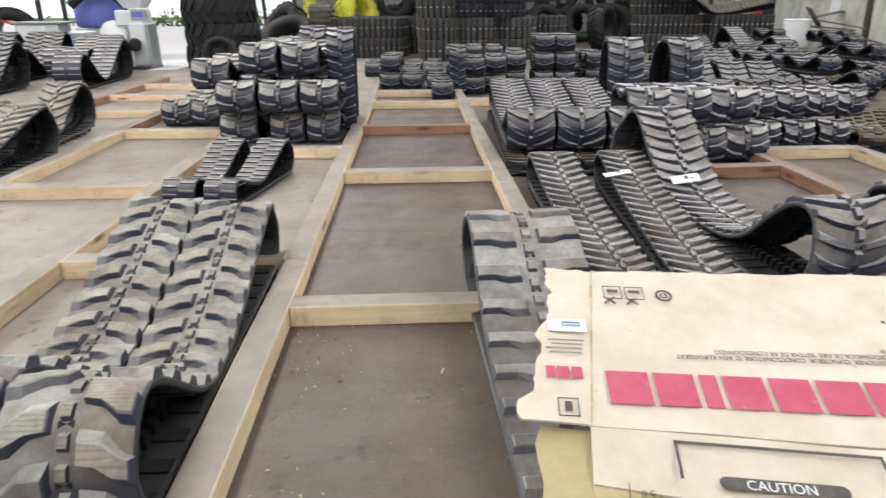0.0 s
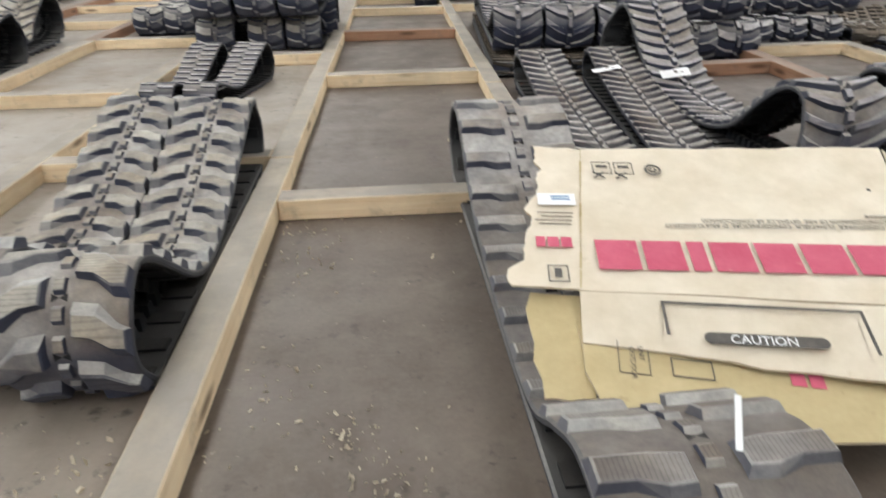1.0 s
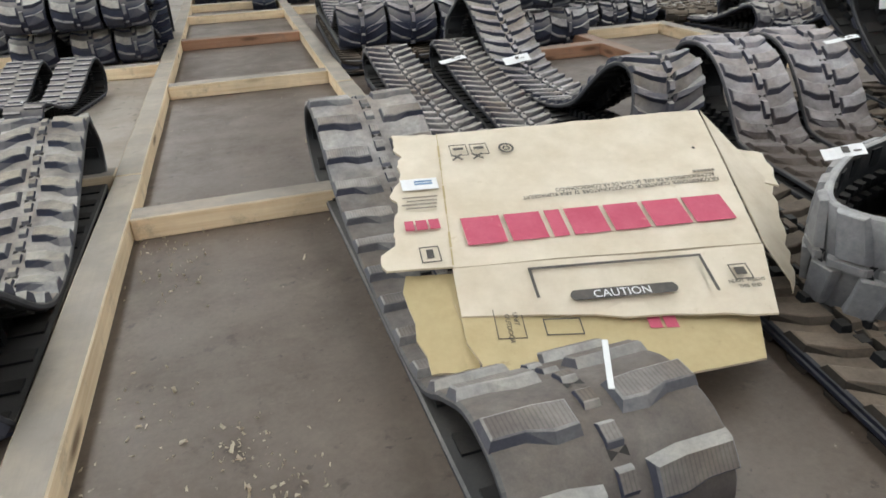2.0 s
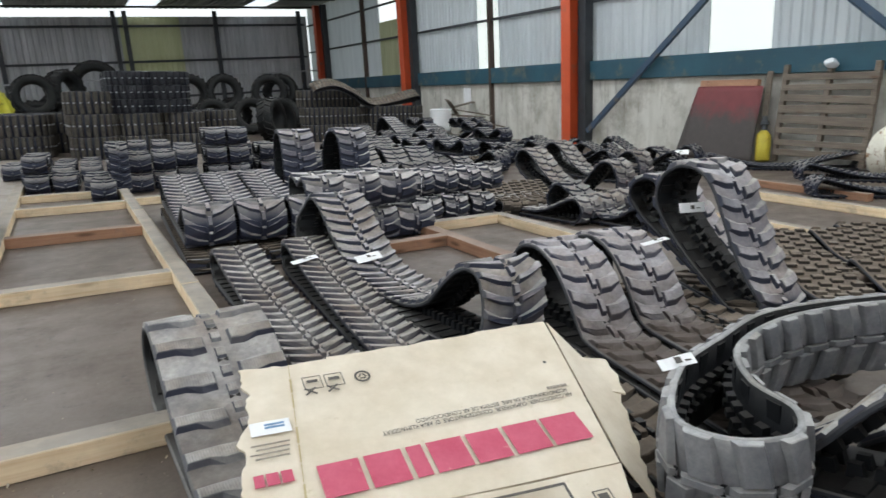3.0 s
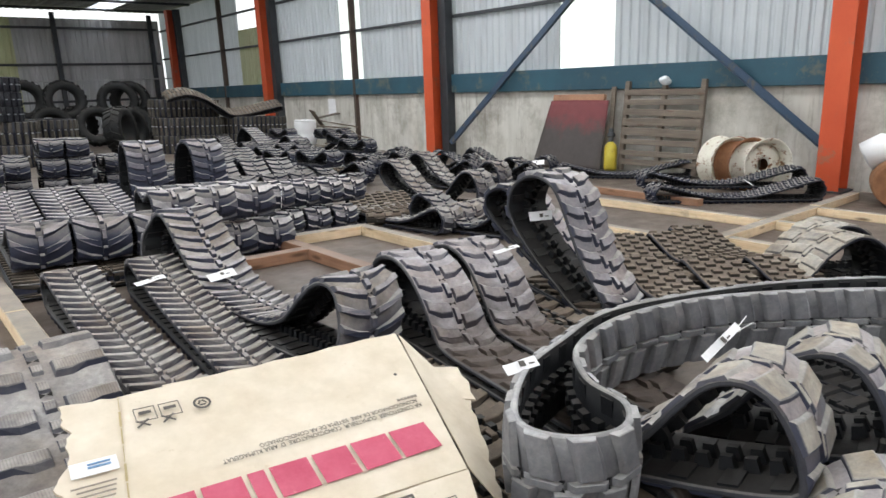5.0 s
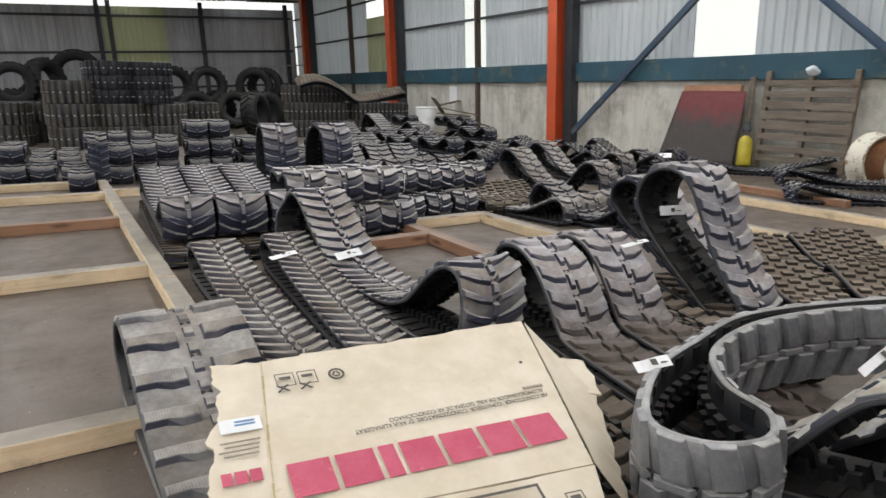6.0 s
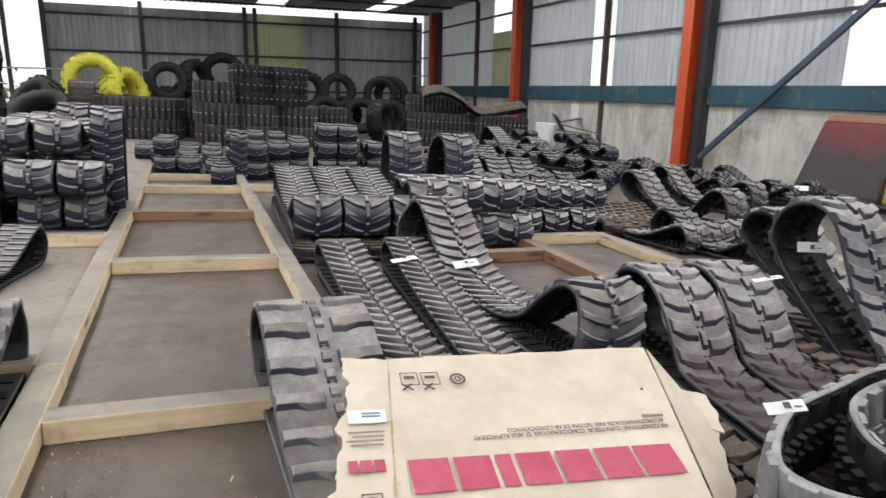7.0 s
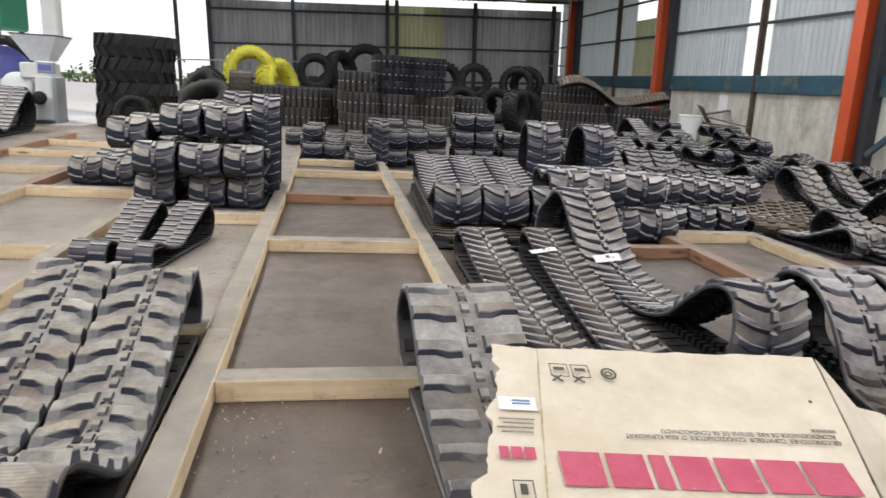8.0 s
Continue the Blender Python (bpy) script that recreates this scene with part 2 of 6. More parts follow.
def build_red_panel(nt, b):
    """Faded red paint, worn off to brown primer over the lower part."""
    v = coords(nt)
    s = nt.nodes.new("ShaderNodeSeparateXYZ")
    tc = nt.nodes.new("ShaderNodeTexCoord")
    nt.links.new(tc.outputs["Object"], s.inputs[0])
    add = nt.nodes.new("ShaderNodeMath")
    add.operation = "MULTIPLY_ADD"
    nt.links.new(noise_tex(nt, v, 2.2, 7.0, 0.7), add.inputs[0])
    add.inputs[1].default_value = 1.1
    nt.links.new(s.outputs["Z"], add.inputs[2])
    paint = ramp(nt, times(nt, add.outputs[0], 0.5), (0.64, (0,) * 3), (0.80, (0.9,) * 3))
    red = mixc(nt, noise_tex(nt, v, 5.0, 6.0, 0.7), (0.11, 0.013, 0.016), (0.22, 0.04, 0.045))
    worn = mixc(nt, noise_tex(nt, v, 9.0, 6.0, 0.7), (0.035, 0.028, 0.026), (0.075, 0.06, 0.055))
    nt.links.new(mixc(nt, paint, worn, red), b.inputs["Base Color"])
    b.inputs["Roughness"].default_value = 0.6
    bump(nt, b, noise_tex(nt, v, 40.0, 4.0), 0.15, 0.004)


M["red_panel"] = material("red_panel", build_red_panel)


def build_wood(lo, hi, dust, along):
    def build(nt, b):
        v = coords(nt, (1, 1, 1))
        grainv = coords(nt, tuple(0.6 if i == along else 14.0 for i in range(3)))
        grain = noise_tex(nt, grainv, 3.0, 6.0, 0.65)
        c = mixc(nt, ramp(nt, grain, (0.3, (0,) * 3), (0.72, (1,) * 3)), lo, hi)
        knots = N(nt, "TexVoronoi", Scale=1.0)
        kv = coords(nt, tuple(1.6 if i == along else 7.0 for i in range(3)))
        nt.links.new(kv, knots.inputs["Vector"])
        kf = ramp(nt, knots.outputs["Distance"], (0.06, (1,) * 3), (0.17, (0,) * 3))
        c = mixc(nt, times(nt, kf, 0.8), c, (0.10, 0.045, 0.02))
        d = times(nt, upward(nt, 0.5, 0.95), ramp(nt, noise_tex(nt, v, 3.5, 6.0, 0.7), (0.2, (0.7,) * 3), (0.55, (1,) * 3)))
        c = mixc(nt, d, c, dust)
        stain = ramp(nt, noise_tex(nt, v, 1.3, 5.0, 0.7), (0.35, (0.74,) * 3), (0.65, (1,) * 3))
        c = mixc(nt, 1.0, c, stain, "MULTIPLY")
        scuff = ramp(nt, noise_tex(nt, v, 7.0, 8.0, 0.75), (0.55, (0,) * 3), (0.70, (0.45,) * 3))
        c = mixc(nt, scuff, c, (0.16, 0.125, 0.10))
        nt.links.new(c, b.inputs["Base Color"])
        b.inputs["Roughness"].default_value = 0.8
        bump(nt, b, grain, 0.3, 0.004)

    return build


PINE = ((0.72, 0.52, 0.32), (0.90, 0.74, 0.51), (0.285, 0.25, 0.215))
BROWN = ((0.30, 0.145, 0.085), (0.43, 0.24, 0.145), (0.26, 0.185, 0.145))
M["pine_x"] = material("pine_x", build_wood(*PINE, 0))
M["brown_x"] = material("brown_wood_x", build_wood(*BROWN, 0))
M["old_wood"] = material("old_wood", build_wood((0.10, 0.078, 0.06), (0.25, 0.20, 0.155), (0.22, 0.19, 0.16), 1))


def build_floor(nt, b):
    v = coords(nt, obj=False)
    big = noise_tex(nt, v, 0.35, 6.0, 0.6)
    mid = noise_tex(nt, v, 2.2, 8.0, 0.7)
    small = noise_tex(nt, v, 55.0, 4.0, 0.7)
    c = mixc(nt, ramp(nt, big, (0.35, (0,) * 3), (0.65, (1,) * 3)), (0.108, 0.078, 0.060), (0.160, 0.128, 0.105))
    c = mixc(nt, ramp(nt, mid, (0.42, (0,) * 3), (0.75, (0.8,) * 3)), c, (0.080, 0.058, 0.045))
    c = mixc(nt, ramp(nt, noise_tex(nt, v, 5.5, 10.0, 0.8), (0.58, (0,) * 3), (0.72, (0.6,) * 3)), c, (0.21, 0.185, 0.16))
    c = mixc(nt, 0.34, c, mixc(nt, small, (0.05, 0.041, 0.034), (0.27, 0.235, 0.20)))
    # paler and greyer left of the lane, with the seam under its beam
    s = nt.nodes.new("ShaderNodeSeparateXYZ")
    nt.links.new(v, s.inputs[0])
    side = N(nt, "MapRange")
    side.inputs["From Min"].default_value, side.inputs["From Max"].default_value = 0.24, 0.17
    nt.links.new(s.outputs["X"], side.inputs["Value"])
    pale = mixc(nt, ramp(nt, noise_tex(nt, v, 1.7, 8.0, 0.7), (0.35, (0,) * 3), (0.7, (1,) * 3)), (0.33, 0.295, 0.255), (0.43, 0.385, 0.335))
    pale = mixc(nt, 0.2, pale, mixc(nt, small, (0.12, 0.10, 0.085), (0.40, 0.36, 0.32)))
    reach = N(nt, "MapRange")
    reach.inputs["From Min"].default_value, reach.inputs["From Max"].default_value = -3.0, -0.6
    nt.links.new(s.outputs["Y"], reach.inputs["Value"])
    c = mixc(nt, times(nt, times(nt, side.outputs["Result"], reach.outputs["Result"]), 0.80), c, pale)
    # damp patches, pale smears, dark drips and scuffs
    c = mixc(nt, ramp(nt, noise_tex(nt, v, 1.1, 7.0, 0.7), (0.45, (0,) * 3), (0.62, (0.5,) * 3)), c, mixc(nt, 1.0, c, (0.62, 0.55, 0.48), "MULTIPLY"))
    c = mixc(nt, ramp(nt, noise_tex(nt, v, 3.1, 9.0, 0.72), (0.54, (0,) * 3), (0.72, (0.28,) * 3)), c, (0.30, 0.265, 0.23))
    c = mixc(nt, ramp(nt, noise_tex(nt, v, 9.0, 6.0, 0.65), (0.60, (0,) * 3), (0.68, (0.65,) * 3)), c, (0.040, 0.031, 0.026))
    c = mixc(nt, ramp(nt, noise_tex(nt, v, 26.0, 4.0, 0.6), (0.66, (0,) * 3), (0.71, (0.7,) * 3)), c, (0.045, 0.036, 0.030))
    c = mixc(nt, ramp(nt, noise_tex(nt, v, 34.0, 3.0, 0.6), (0.70, (0,) * 3), (0.74, (0.7,) * 3)), c, (0.36, 0.32, 0.27))
    c = mixc(nt, 1.0, c, (0.80, 0.762, 0.735), "MULTIPLY")
    nt.links.new(c, b.inputs["Base Color"])
    nt.links.new(ramp(nt, mid, (0.3, (0.40,) * 3), (0.7, (0.66,) * 3)), b.inputs["Roughness"])
    b.inputs["Specular IOR Level"].default_value = 0.5
    bump(nt, b, mixc(nt, 0.6, mid, small), 0.14, 0.006)


M["floor"] = material("stained_concrete", build_floor)


def build_blockwall(nt, b):
    v = coords(nt, obj=False)
    streak = noise_tex(nt, coords(nt, (1.6, 1.6, 0.3), False), 1.5, 6.0, 0.6)
    c = mixc(nt, ramp(nt, streak, (0.34, (0,) * 3), (0.66, (1,) * 3)), (0.43, 0.41, 0.36), (0.64, 0.62, 0.57))
    c = mixc(nt, ramp(nt, noise_tex(nt, v, 0.9, 9.0, 0.75), (0.48, (0,) * 3), (0.66, (0.8,) * 3)), c, (0.27, 0.245, 0.20))
    c = mixc(nt, ramp(nt, noise_tex(nt, coords(nt, (5.0, 5.0, 0.5), False), 1.5, 8.0, 0.7), (0.56, (0,) * 3), (0.70, (0.75,) * 3)), c, (0.24, 0.215, 0.18))
    nt.links.new(c, b.inputs["Base Color"])
    b.inputs["Roughness"].default_value = 0.85
    bump(nt, b, noise_tex(nt, v, 30.0, 5.0), 0.25, 0.006)


M["blockwall"] = material("whitewashed_block", build_blockwall)


def build_sheet(lo, hi, see):
    def build(nt, b):
        v = coords(nt, obj=False)
        streak = noise_tex(nt, coords(nt, (1.2, 1.2, 0.12), False), 2.0, 6.0, 0.7)
        c = mixc(nt, ramp(nt, streak, (0.35, (0,) * 3), (0.65, (1,) * 3)), lo, hi)
        nt.links.new(c, b.inputs["Base Color"])
        b.inputs["Roughness"].default_value = 0.5
        b.inputs["Metallic"].default_value = 0.25
        if see:
            tr = nt.nodes.new("ShaderNodeBsdfTranslucent")
            tr.inputs["Color"].default_value = (*see, 1)
            add = nt.nodes.new("ShaderNodeAddShader")
            nt.links.new(b.outputs[0], add.inputs[0])
            nt.links.new(tr.outputs[0], add.inputs[1])
            nt.links.new(add.outputs[0], nt.nodes["Material Output"].inputs["Surface"])

    return build


M["sheet"] = material("corrugated_sheet", build_sheet((0.33, 0.35, 0.37), (0.46, 0.48, 0.50), (0.20, 0.21, 0.215)))
M["sheet_back"] = material("corrugated_back", build_sheet((0.26, 0.275, 0.285), (0.43, 0.445, 0.46), (0.025, 0.02, 0.018)))
M["sheet_yellow"] = material("corrugated_fibreglass", build_sheet((0.26, 0.26, 0.17), (0.34, 0.34, 0.23), (0.07, 0.075, 0.035)))
M["roof"] = material("roof_sheet", build_sheet((0.20, 0.20, 0.20), (0.30, 0.30, 0.29), None))
M["clear"] = material("clear_sheet", build_sheet((0.76, 0.77, 0.78), (0.85, 0.86, 0.87), (0.84, 0.87, 0.90)))


def build_strip(nt, b):
    """Thin clear plastic, hazed by dirt."""
    v = coords(nt, obj=False)
    b.inputs["Base Color"].default_value = (0.80, 0.83, 0.80, 1)
    b.inputs["Roughness"].default_value = 0.35
    see = nt.nodes.new("ShaderNodeBsdfTransparent")
    see.inputs["Color"].default_value = (0.97, 0.99, 0.95, 1)
    mix = nt.nodes.new("ShaderNodeMixShader")
    nt.links.new(ramp(nt, noise_tex(nt, v, 1.5, 6.0, 0.7), (0.3, (0.80,) * 3), (0.7, (0.95,) * 3)), mix.inputs[0])
    nt.links.new(b.outputs[0], mix.inputs[1])
    nt.links.new(see.outputs[0], mix.inputs[2])
    nt.links.new(mix.outputs[0], nt.nodes["Material Output"].inputs["Surface"])


M["strip"] = material("clear_strip", build_strip)


# ---------------------------------------------------------------- mesh helpers
def finish(bm, name, mats, smooth=False):
    me = bpy.data.meshes.new(name)
    bm.to_mesh(me)
    bm.free()
    for m in mats if isinstance(mats, (list, tuple)) else [mats]:
        me.materials.append(m)
    if smooth:
        me.shade_smooth()
    return me


def part(name, bm, mats, parent, label="", smooth=False, m=None):
    me = bm if isinstance(bm, bpy.types.Mesh) else finish(bm, name, mats, smooth)
    ob = new(name, me)
    if parent:
        ob.parent = parent
    if m is not None:
        ob.matrix_basis = m
    return tagged(ob, label)


def thing(name, label, category, m=None, group="", kind=""):
    ob = new(name)
    ob.empty_display_size = 0.1
    if m is not None:
        ob.matrix_basis = m
    return tagged(ob, label, category, group, kind)


def box(bm, x0, y0, z0, x1, y1, z1, bevel=0.0, m=None):
    g = bmesh.ops.create_cube(bm, size=1.0)
    vs = g["verts"]
    bmesh.ops.scale(bm, vec=(x1 - x0, y1 - y0, z1 - z0), verts=vs)
    bmesh.ops.translate(bm, vec=((x0 + x1) / 2, (y0 + y1) / 2, (z0 + z1) / 2), verts=vs)
    if m is not None:
        bmesh.ops.transform(bm, matrix=m, verts=vs)
    if bevel:
        es = list({e for v in vs for e in v.link_edges})
        bmesh.ops.bevel(bm, geom=es, offset=bevel, segments=1, affect="EDGES", profile=0.6)
    return bm


def boxm(*a, bevel=0.0, m=None):
    return box(bmesh.new(), *a, bevel=bevel, m=m)


def beam_matrix(a, b):
    """Takes the z axis from 0 to 1 onto the line from a to b."""
    a, b = Vector(a), Vector(b)
    return Matrix.Translation(a) @ (b - a).to_track_quat("Z", "Y").to_matrix().to_4x4(), (b - a).length


def rod(bm, a, b, r, seg=10, r2=None):
    m, length = beam_matrix(a, b)
    g = bmesh.ops.create_cone(bm, cap_ends=True, segments=seg, radius1=r, radius2=r if r2 is None else r2, depth=length)
    bmesh.ops.transform(bm, matrix=m @ Matrix.Translation((0, 0, length / 2)), verts=g["verts"])
    return bm


def revolve(rings, seg=32, close=False):
    """A body turned about z from (radius, height) pairs."""
    bm = bmesh.new()
    rows = []
    for r, z in rings:
        rows.append([bm.verts.new((r * math.cos(2 * math.pi * i / seg), r * math.sin(2 * math.pi * i / seg), z)) for i in range(seg)])
    pairs = list(zip(rows, rows[1:])) + ([(rows[-1], rows[0])] if close else [])
    for a, b in pairs:
        for i in range(seg):
            j = (i + 1) % seg
            bm.faces.new((a[i], a[j], b[j], b[i]))
    if not close:
        for row in (rows[0], rows[-1]):
            if (row[0].co.xy.length) > 1e-4:
                bm.faces.new(row)
    bmesh.ops.recalc_face_normals(bm, faces=bm.faces)
    return bm


# ---------------------------------------------------------------- rubber tracks
def smooth_loop(points, step):
    """A closed Catmull-Rom curve through 2D points, at even steps: points, outward normals and length."""
    n = len(points)
    fine = []
    for i in range(n):
        p0, p1, p2, p3 = (np.array(points[(i + k) % n], float) for k in (-1, 0, 1, 2))
        for t in np.linspace(0, 1, 24, endpoint=False):
            fine.append(0.5 * (2 * p1 + (p2 - p0) * t + (2 * p0 - 5 * p1 + 4 * p2 - p3) * t**2 + (3 * p1 - p0 - 3 * p2 + p3) * t**3))
    fine = np.array(fine + fine[:1])
    s = np.r_[0, np.cumsum(np.linalg.norm(np.diff(fine, axis=0), axis=1))]
    count = max(24, int(round(s[-1] / step)))
    at = np.linspace(0, s[-1], count, endpoint=False)
    pts = np.stack([np.interp(at, s, fine[:, k]) for k in (0, 1)], 1)
    tang = np.roll(pts, -1, 0) - np.roll(pts, 1, 0)
    tang /= np.linalg.norm(tang, axis=1)[:, None]
    return pts, np.stack([tang[:, 1], -tang[:, 0]], 1), s[-1]


def dogbone(length, near, far, sag, sag_at=0.5, lean=0.0):
    """A track laid down: flat below, a bulge at each end, the upper run hanging between them."""
    rn, rf = near / 2, far / 2
    pts = [(rn * 1.1, 0.0), (length * 0.5, 0.0), (length - rf * 1.1, 0.0)]
    for a in (-50, 0, 50, 95):
        pts.append((length - rf + rf * math.cos(radians(a)) - lean * (a + 50) / 145 * far, rf + rf * math.sin(radians(a))))
    y0, y1 = rn * 1.9, length - rf * 2.2 - lean * far
    mid = rn + (length - rn - rf) * sag_at
    pts.append((mid + (y1 - mid) * 0.42, sag + (far - sag) * 0.22))
    pts.append((mid, sag))
    pts.append((mid - (mid - y0) * 0.5, sag + (near - sag) * 0.18))
    for a in (70, 120, 180, 230):
        pts.append((rn + rn * math.cos(radians(a)), rn + rn * math.sin(radians(a))))
    return pts


def slope(length, near, far, foot, lean=0.0):
    """A track with a high bulge at its far end, whose upper run falls to the floor at foot and lies flat to its near end."""
    rn, rf = near / 2, far / 2
    pts = [(rn * 1.2, 0.0), (length * 0.45, 0.0), (length - rf * 1.3, 0.0)]
    for a in (-45, 5, 50, 95):
        pts.append((length - rf + rf * math.cos(radians(a)) - lean * (a + 45) / 140 * far, rf + rf * math.sin(radians(a))))
    x1 = length - rf * 1.9 - lean * far
    pts += [(x1 - 0.45 * (x1 - foot), near + 0.45 * (far - near)), (foot + 0.12 * (x1 - foot), near * 1.25), (foot - 0.25, near), (rn * 1.2, near)]
    pts += [(rn * 0.15, near * 0.75), (rn * 0.15, near * 0.25)]
    return pts


LUGS = {
    # outlines of one lug on the half belt: along the belt in pitches, across it in widths
    "block": ([(0.40, 0.085), (0.96, 0.085), (0.90, 0.27), (0.58, 0.497), (0.0, 0.497), (0.32, 0.27)], 0.5, 0.025),
    "pad": ([(0.06, 0.10), (0.56, 0.10), (0.58, 0.22), (0.46, 0.34), (0.46, 0.497), (0.0, 0.497), (0.0, 0.25)], 0.12, 0.024),
    "broad": ([(0.0, 0.095), (0.60, 0.095), (0.68, 0.24), (0.98, 0.38), (1.02, 0.497), (0.50, 0.497), (0.42, 0.42), (0.06, 0.28)], 0.5, 0.028),
    "comb": ([(0.80, 0.055), (1.22, 0.055), (0.98, 0.25), (0.42, 0.495), (0.0, 0.495), (0.56, 0.25)], 0.0, 0.024),
    "plate": ([(0.20, 0.06), (0.92, 0.06), (0.84, 0.28), (0.70, 0.497), (0.0, 0.497), (0.12, 0.28)], 0.5, 0.013),
    "wide": ([(0.26, 0.06), (0.94, 0.06), (0.84, 0.28), (0.68, 0.497), (0.0, 0.497), (0.16, 0.28)], 0.5, 0.018),
    "chevron": ([(0.50, 0.055), (0.92, 0.055), (0.78, 0.25), (0.46, 0.495), (0.06, 0.495), (0.36, 0.25)], 0.0, 0.020),
    "small": ([(0.0, 0.03), (0.46, 0.03), (0.46, 0.20), (0.0, 0.20)], 0.5, 0.020),
    "thin_comb": ([(0.80, 0.055), (1.16, 0.055), (0.90, 0.25), (0.36, 0.495), (0.0, 0.495), (0.54, 0.25)], 0.0, 0.027),
    "bar": ([(0.0, 0.02), (0.62, 0.02), (0.66, 0.48), (0.04, 0.48)], 0.0, 0.034),
    "rung": ([(0.0, 0.03), (0.3, 0.03), (0.3, 0.49), (0.0, 0.49)], 0.5, 0.010),
    "slab": ([(0.34, 0.07), (0.95, 0.07), (0.91, 0.27), (0.62, 0.468), (0.03, 0.468), (0.27, 0.27)], 0.5, 0.021),
    "ladder": ([(0.0, 0.04), (0.5, 0.04), (0.5, 0.49), (0.0, 0.49)], 0.0, 0.016),
}
TRACKS = {}


def rubber_track(key, outline, width, pitch, style, dust, label, flat=False, split=False, teeth=True, base="mid", lug_top="", skew=0.0):
    """One endless rubber track. outline: its run in a plane; flat: it lies on its edge, so that the outline is its plan; skew: how far its lower run lies to the side."""
    th = 0.024 if width > 0.25 else 0.018
    pts, nor, total = smooth_loop(outline, 0.035)
    n = len(pts)
    laps = max(8, int(round(total / pitch)))
    pitch = total / laps
    step = total / n

    def place(s, v, h):
        i = s / step
        k = int(math.floor(i))
        f = i - k
        p = pts[k % n] * (1 - f) + pts[(k + 1) % n] * f
        q = nor[k % n] * (1 - f) + nor[(k + 1) % n] * f
        v = v + skew * min(1.0, max(0.0, 0.5 - 0.7 * q[1]))
        if flat and teeth:
            h = h + 0.012 * (1.0 - (2.0 * v / width) ** 2)
        p = p + q * h
        return (p[0], p[1], v + width / 2) if flat else (v, p[0], p[1])

    lug, stagger, high = LUGS[style]
    rim = [(-0.5, -0.3), (-0.485, 0.0), (0.485, 0.0), (0.5, -0.3), (0.5, -0.75), (0.485, -1.0), (-0.485, -1.0), (-0.5, -0.75)]
    bm = bmesh.new()
    rows = []
    for k in range(n):
        rows.append([bm.verts.new(place(k * step, v * width, h * th)) for v, h in rim])
    for k in range(n):
        a, b = rows[k], rows[(k + 1) % n]
        for j in range(8):
            f = bm.faces.new((a[j], a[(j + 1) % 8], b[(j + 1) % 8], b[j]))
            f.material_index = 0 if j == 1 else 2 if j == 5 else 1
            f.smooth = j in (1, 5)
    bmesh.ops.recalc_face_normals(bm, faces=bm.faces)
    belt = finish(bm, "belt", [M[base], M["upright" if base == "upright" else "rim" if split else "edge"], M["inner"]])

    rng = random.Random(key)
    jobs = []
    for i in range(laps):
        for side in (1, -1):
            s0 = i * pitch + (stagger * pitch if side < 0 else 0.0)
            outs = [lug] if style != "small" else [lug, [(a + 0.5, b + 0.25) for a, b in lug]]
            for poly in outs:
                jobs.append([(s0 + a * pitch, side * b * width) for a, b in poly])
        if style in ("block", "broad", "plate", "comb", "wide", "chevron", "pad", "slab", "thin_comb"):
            g = 0.04
            for c0 in (i * pitch,) if style not in ("pad", "broad") else (i * pitch, (i + 0.5) * pitch):
                run = 0.40 * pitch if style in ("pad", "broad") else 0.98 * pitch if style == "wide" else 0.72 * pitch
                jobs.append([(c0 + 0.06 * pitch, -g * width), (c0 + run, -g * width), (c0 + run, g * width), (c0 + 0.06 * pitch, g * width)])

    def add_lug(bm, poly):
        cs, cv = sum(p[0] for p in poly) / len(poly), sum(p[1] for p in poly) / len(poly)
        hi = high * rng.uniform(0.9, 1.05) * (0.5 if len(poly) == 4 and style in ("pad", "broad") else 1.0)
        low = [bm.verts.new(place(a, b, -0.002)) for a, b in poly]
        ks, kv = rng.uniform(0.74, 0.82), 0.955
        if split and style in ("broad", "slab", "block", "pad", "comb"):
            ks, kv = (rng.uniform(0.60, 0.68), 0.93) if style != "comb" else (rng.uniform(0.64, 0.72), 0.95)
        rim_top = [bm.verts.new(place(cs + (a - cs) * ks, cv + (b - cv) * kv, hi * 0.86)) for a, b in poly]
        top = [bm.verts.new(place(cs + (a - cs) * (ks - 0.10), cv + (b - cv) * (kv - 0.05), hi * rng.uniform(0.97, 1.03))) for a, b in poly]
        m = len(poly)
        fs = [bm.faces.new(top)]
        for ra, rb in ((low, rim_top), (rim_top, top)):
            for j in range(m):
                f = bm.faces.new((ra[j], ra[(j + 1) % m], rb[(j + 1) % m], rb[j]))
                f.material_index = 1
                fs.append(f)
        return fs

    root = thing("rubber_track", label, "rubber track")
    low_z = min(place(k * step, 0, high)[2] for k in range(n)) if not flat else 0.0
    shift = Matrix.Translation((0, 0, -low_z))
    part("belt", belt, None, root, m=shift)
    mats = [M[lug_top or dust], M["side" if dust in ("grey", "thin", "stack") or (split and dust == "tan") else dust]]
    if split:
        for poly in jobs:
            bm = bmesh.new()
            fs = add_lug(bm, poly)
            bmesh.ops.recalc_face_normals(bm, faces=fs)
            part("lug", bm, mats, root, m=shift)
    else:
        bm = bmesh.new()
        fs = []
        for poly in jobs:
            fs += add_lug(bm, poly)
        bmesh.ops.recalc_face_normals(bm, faces=fs)
        tagged(part("tread", bm, mats, root, m=shift), kind="stuff")
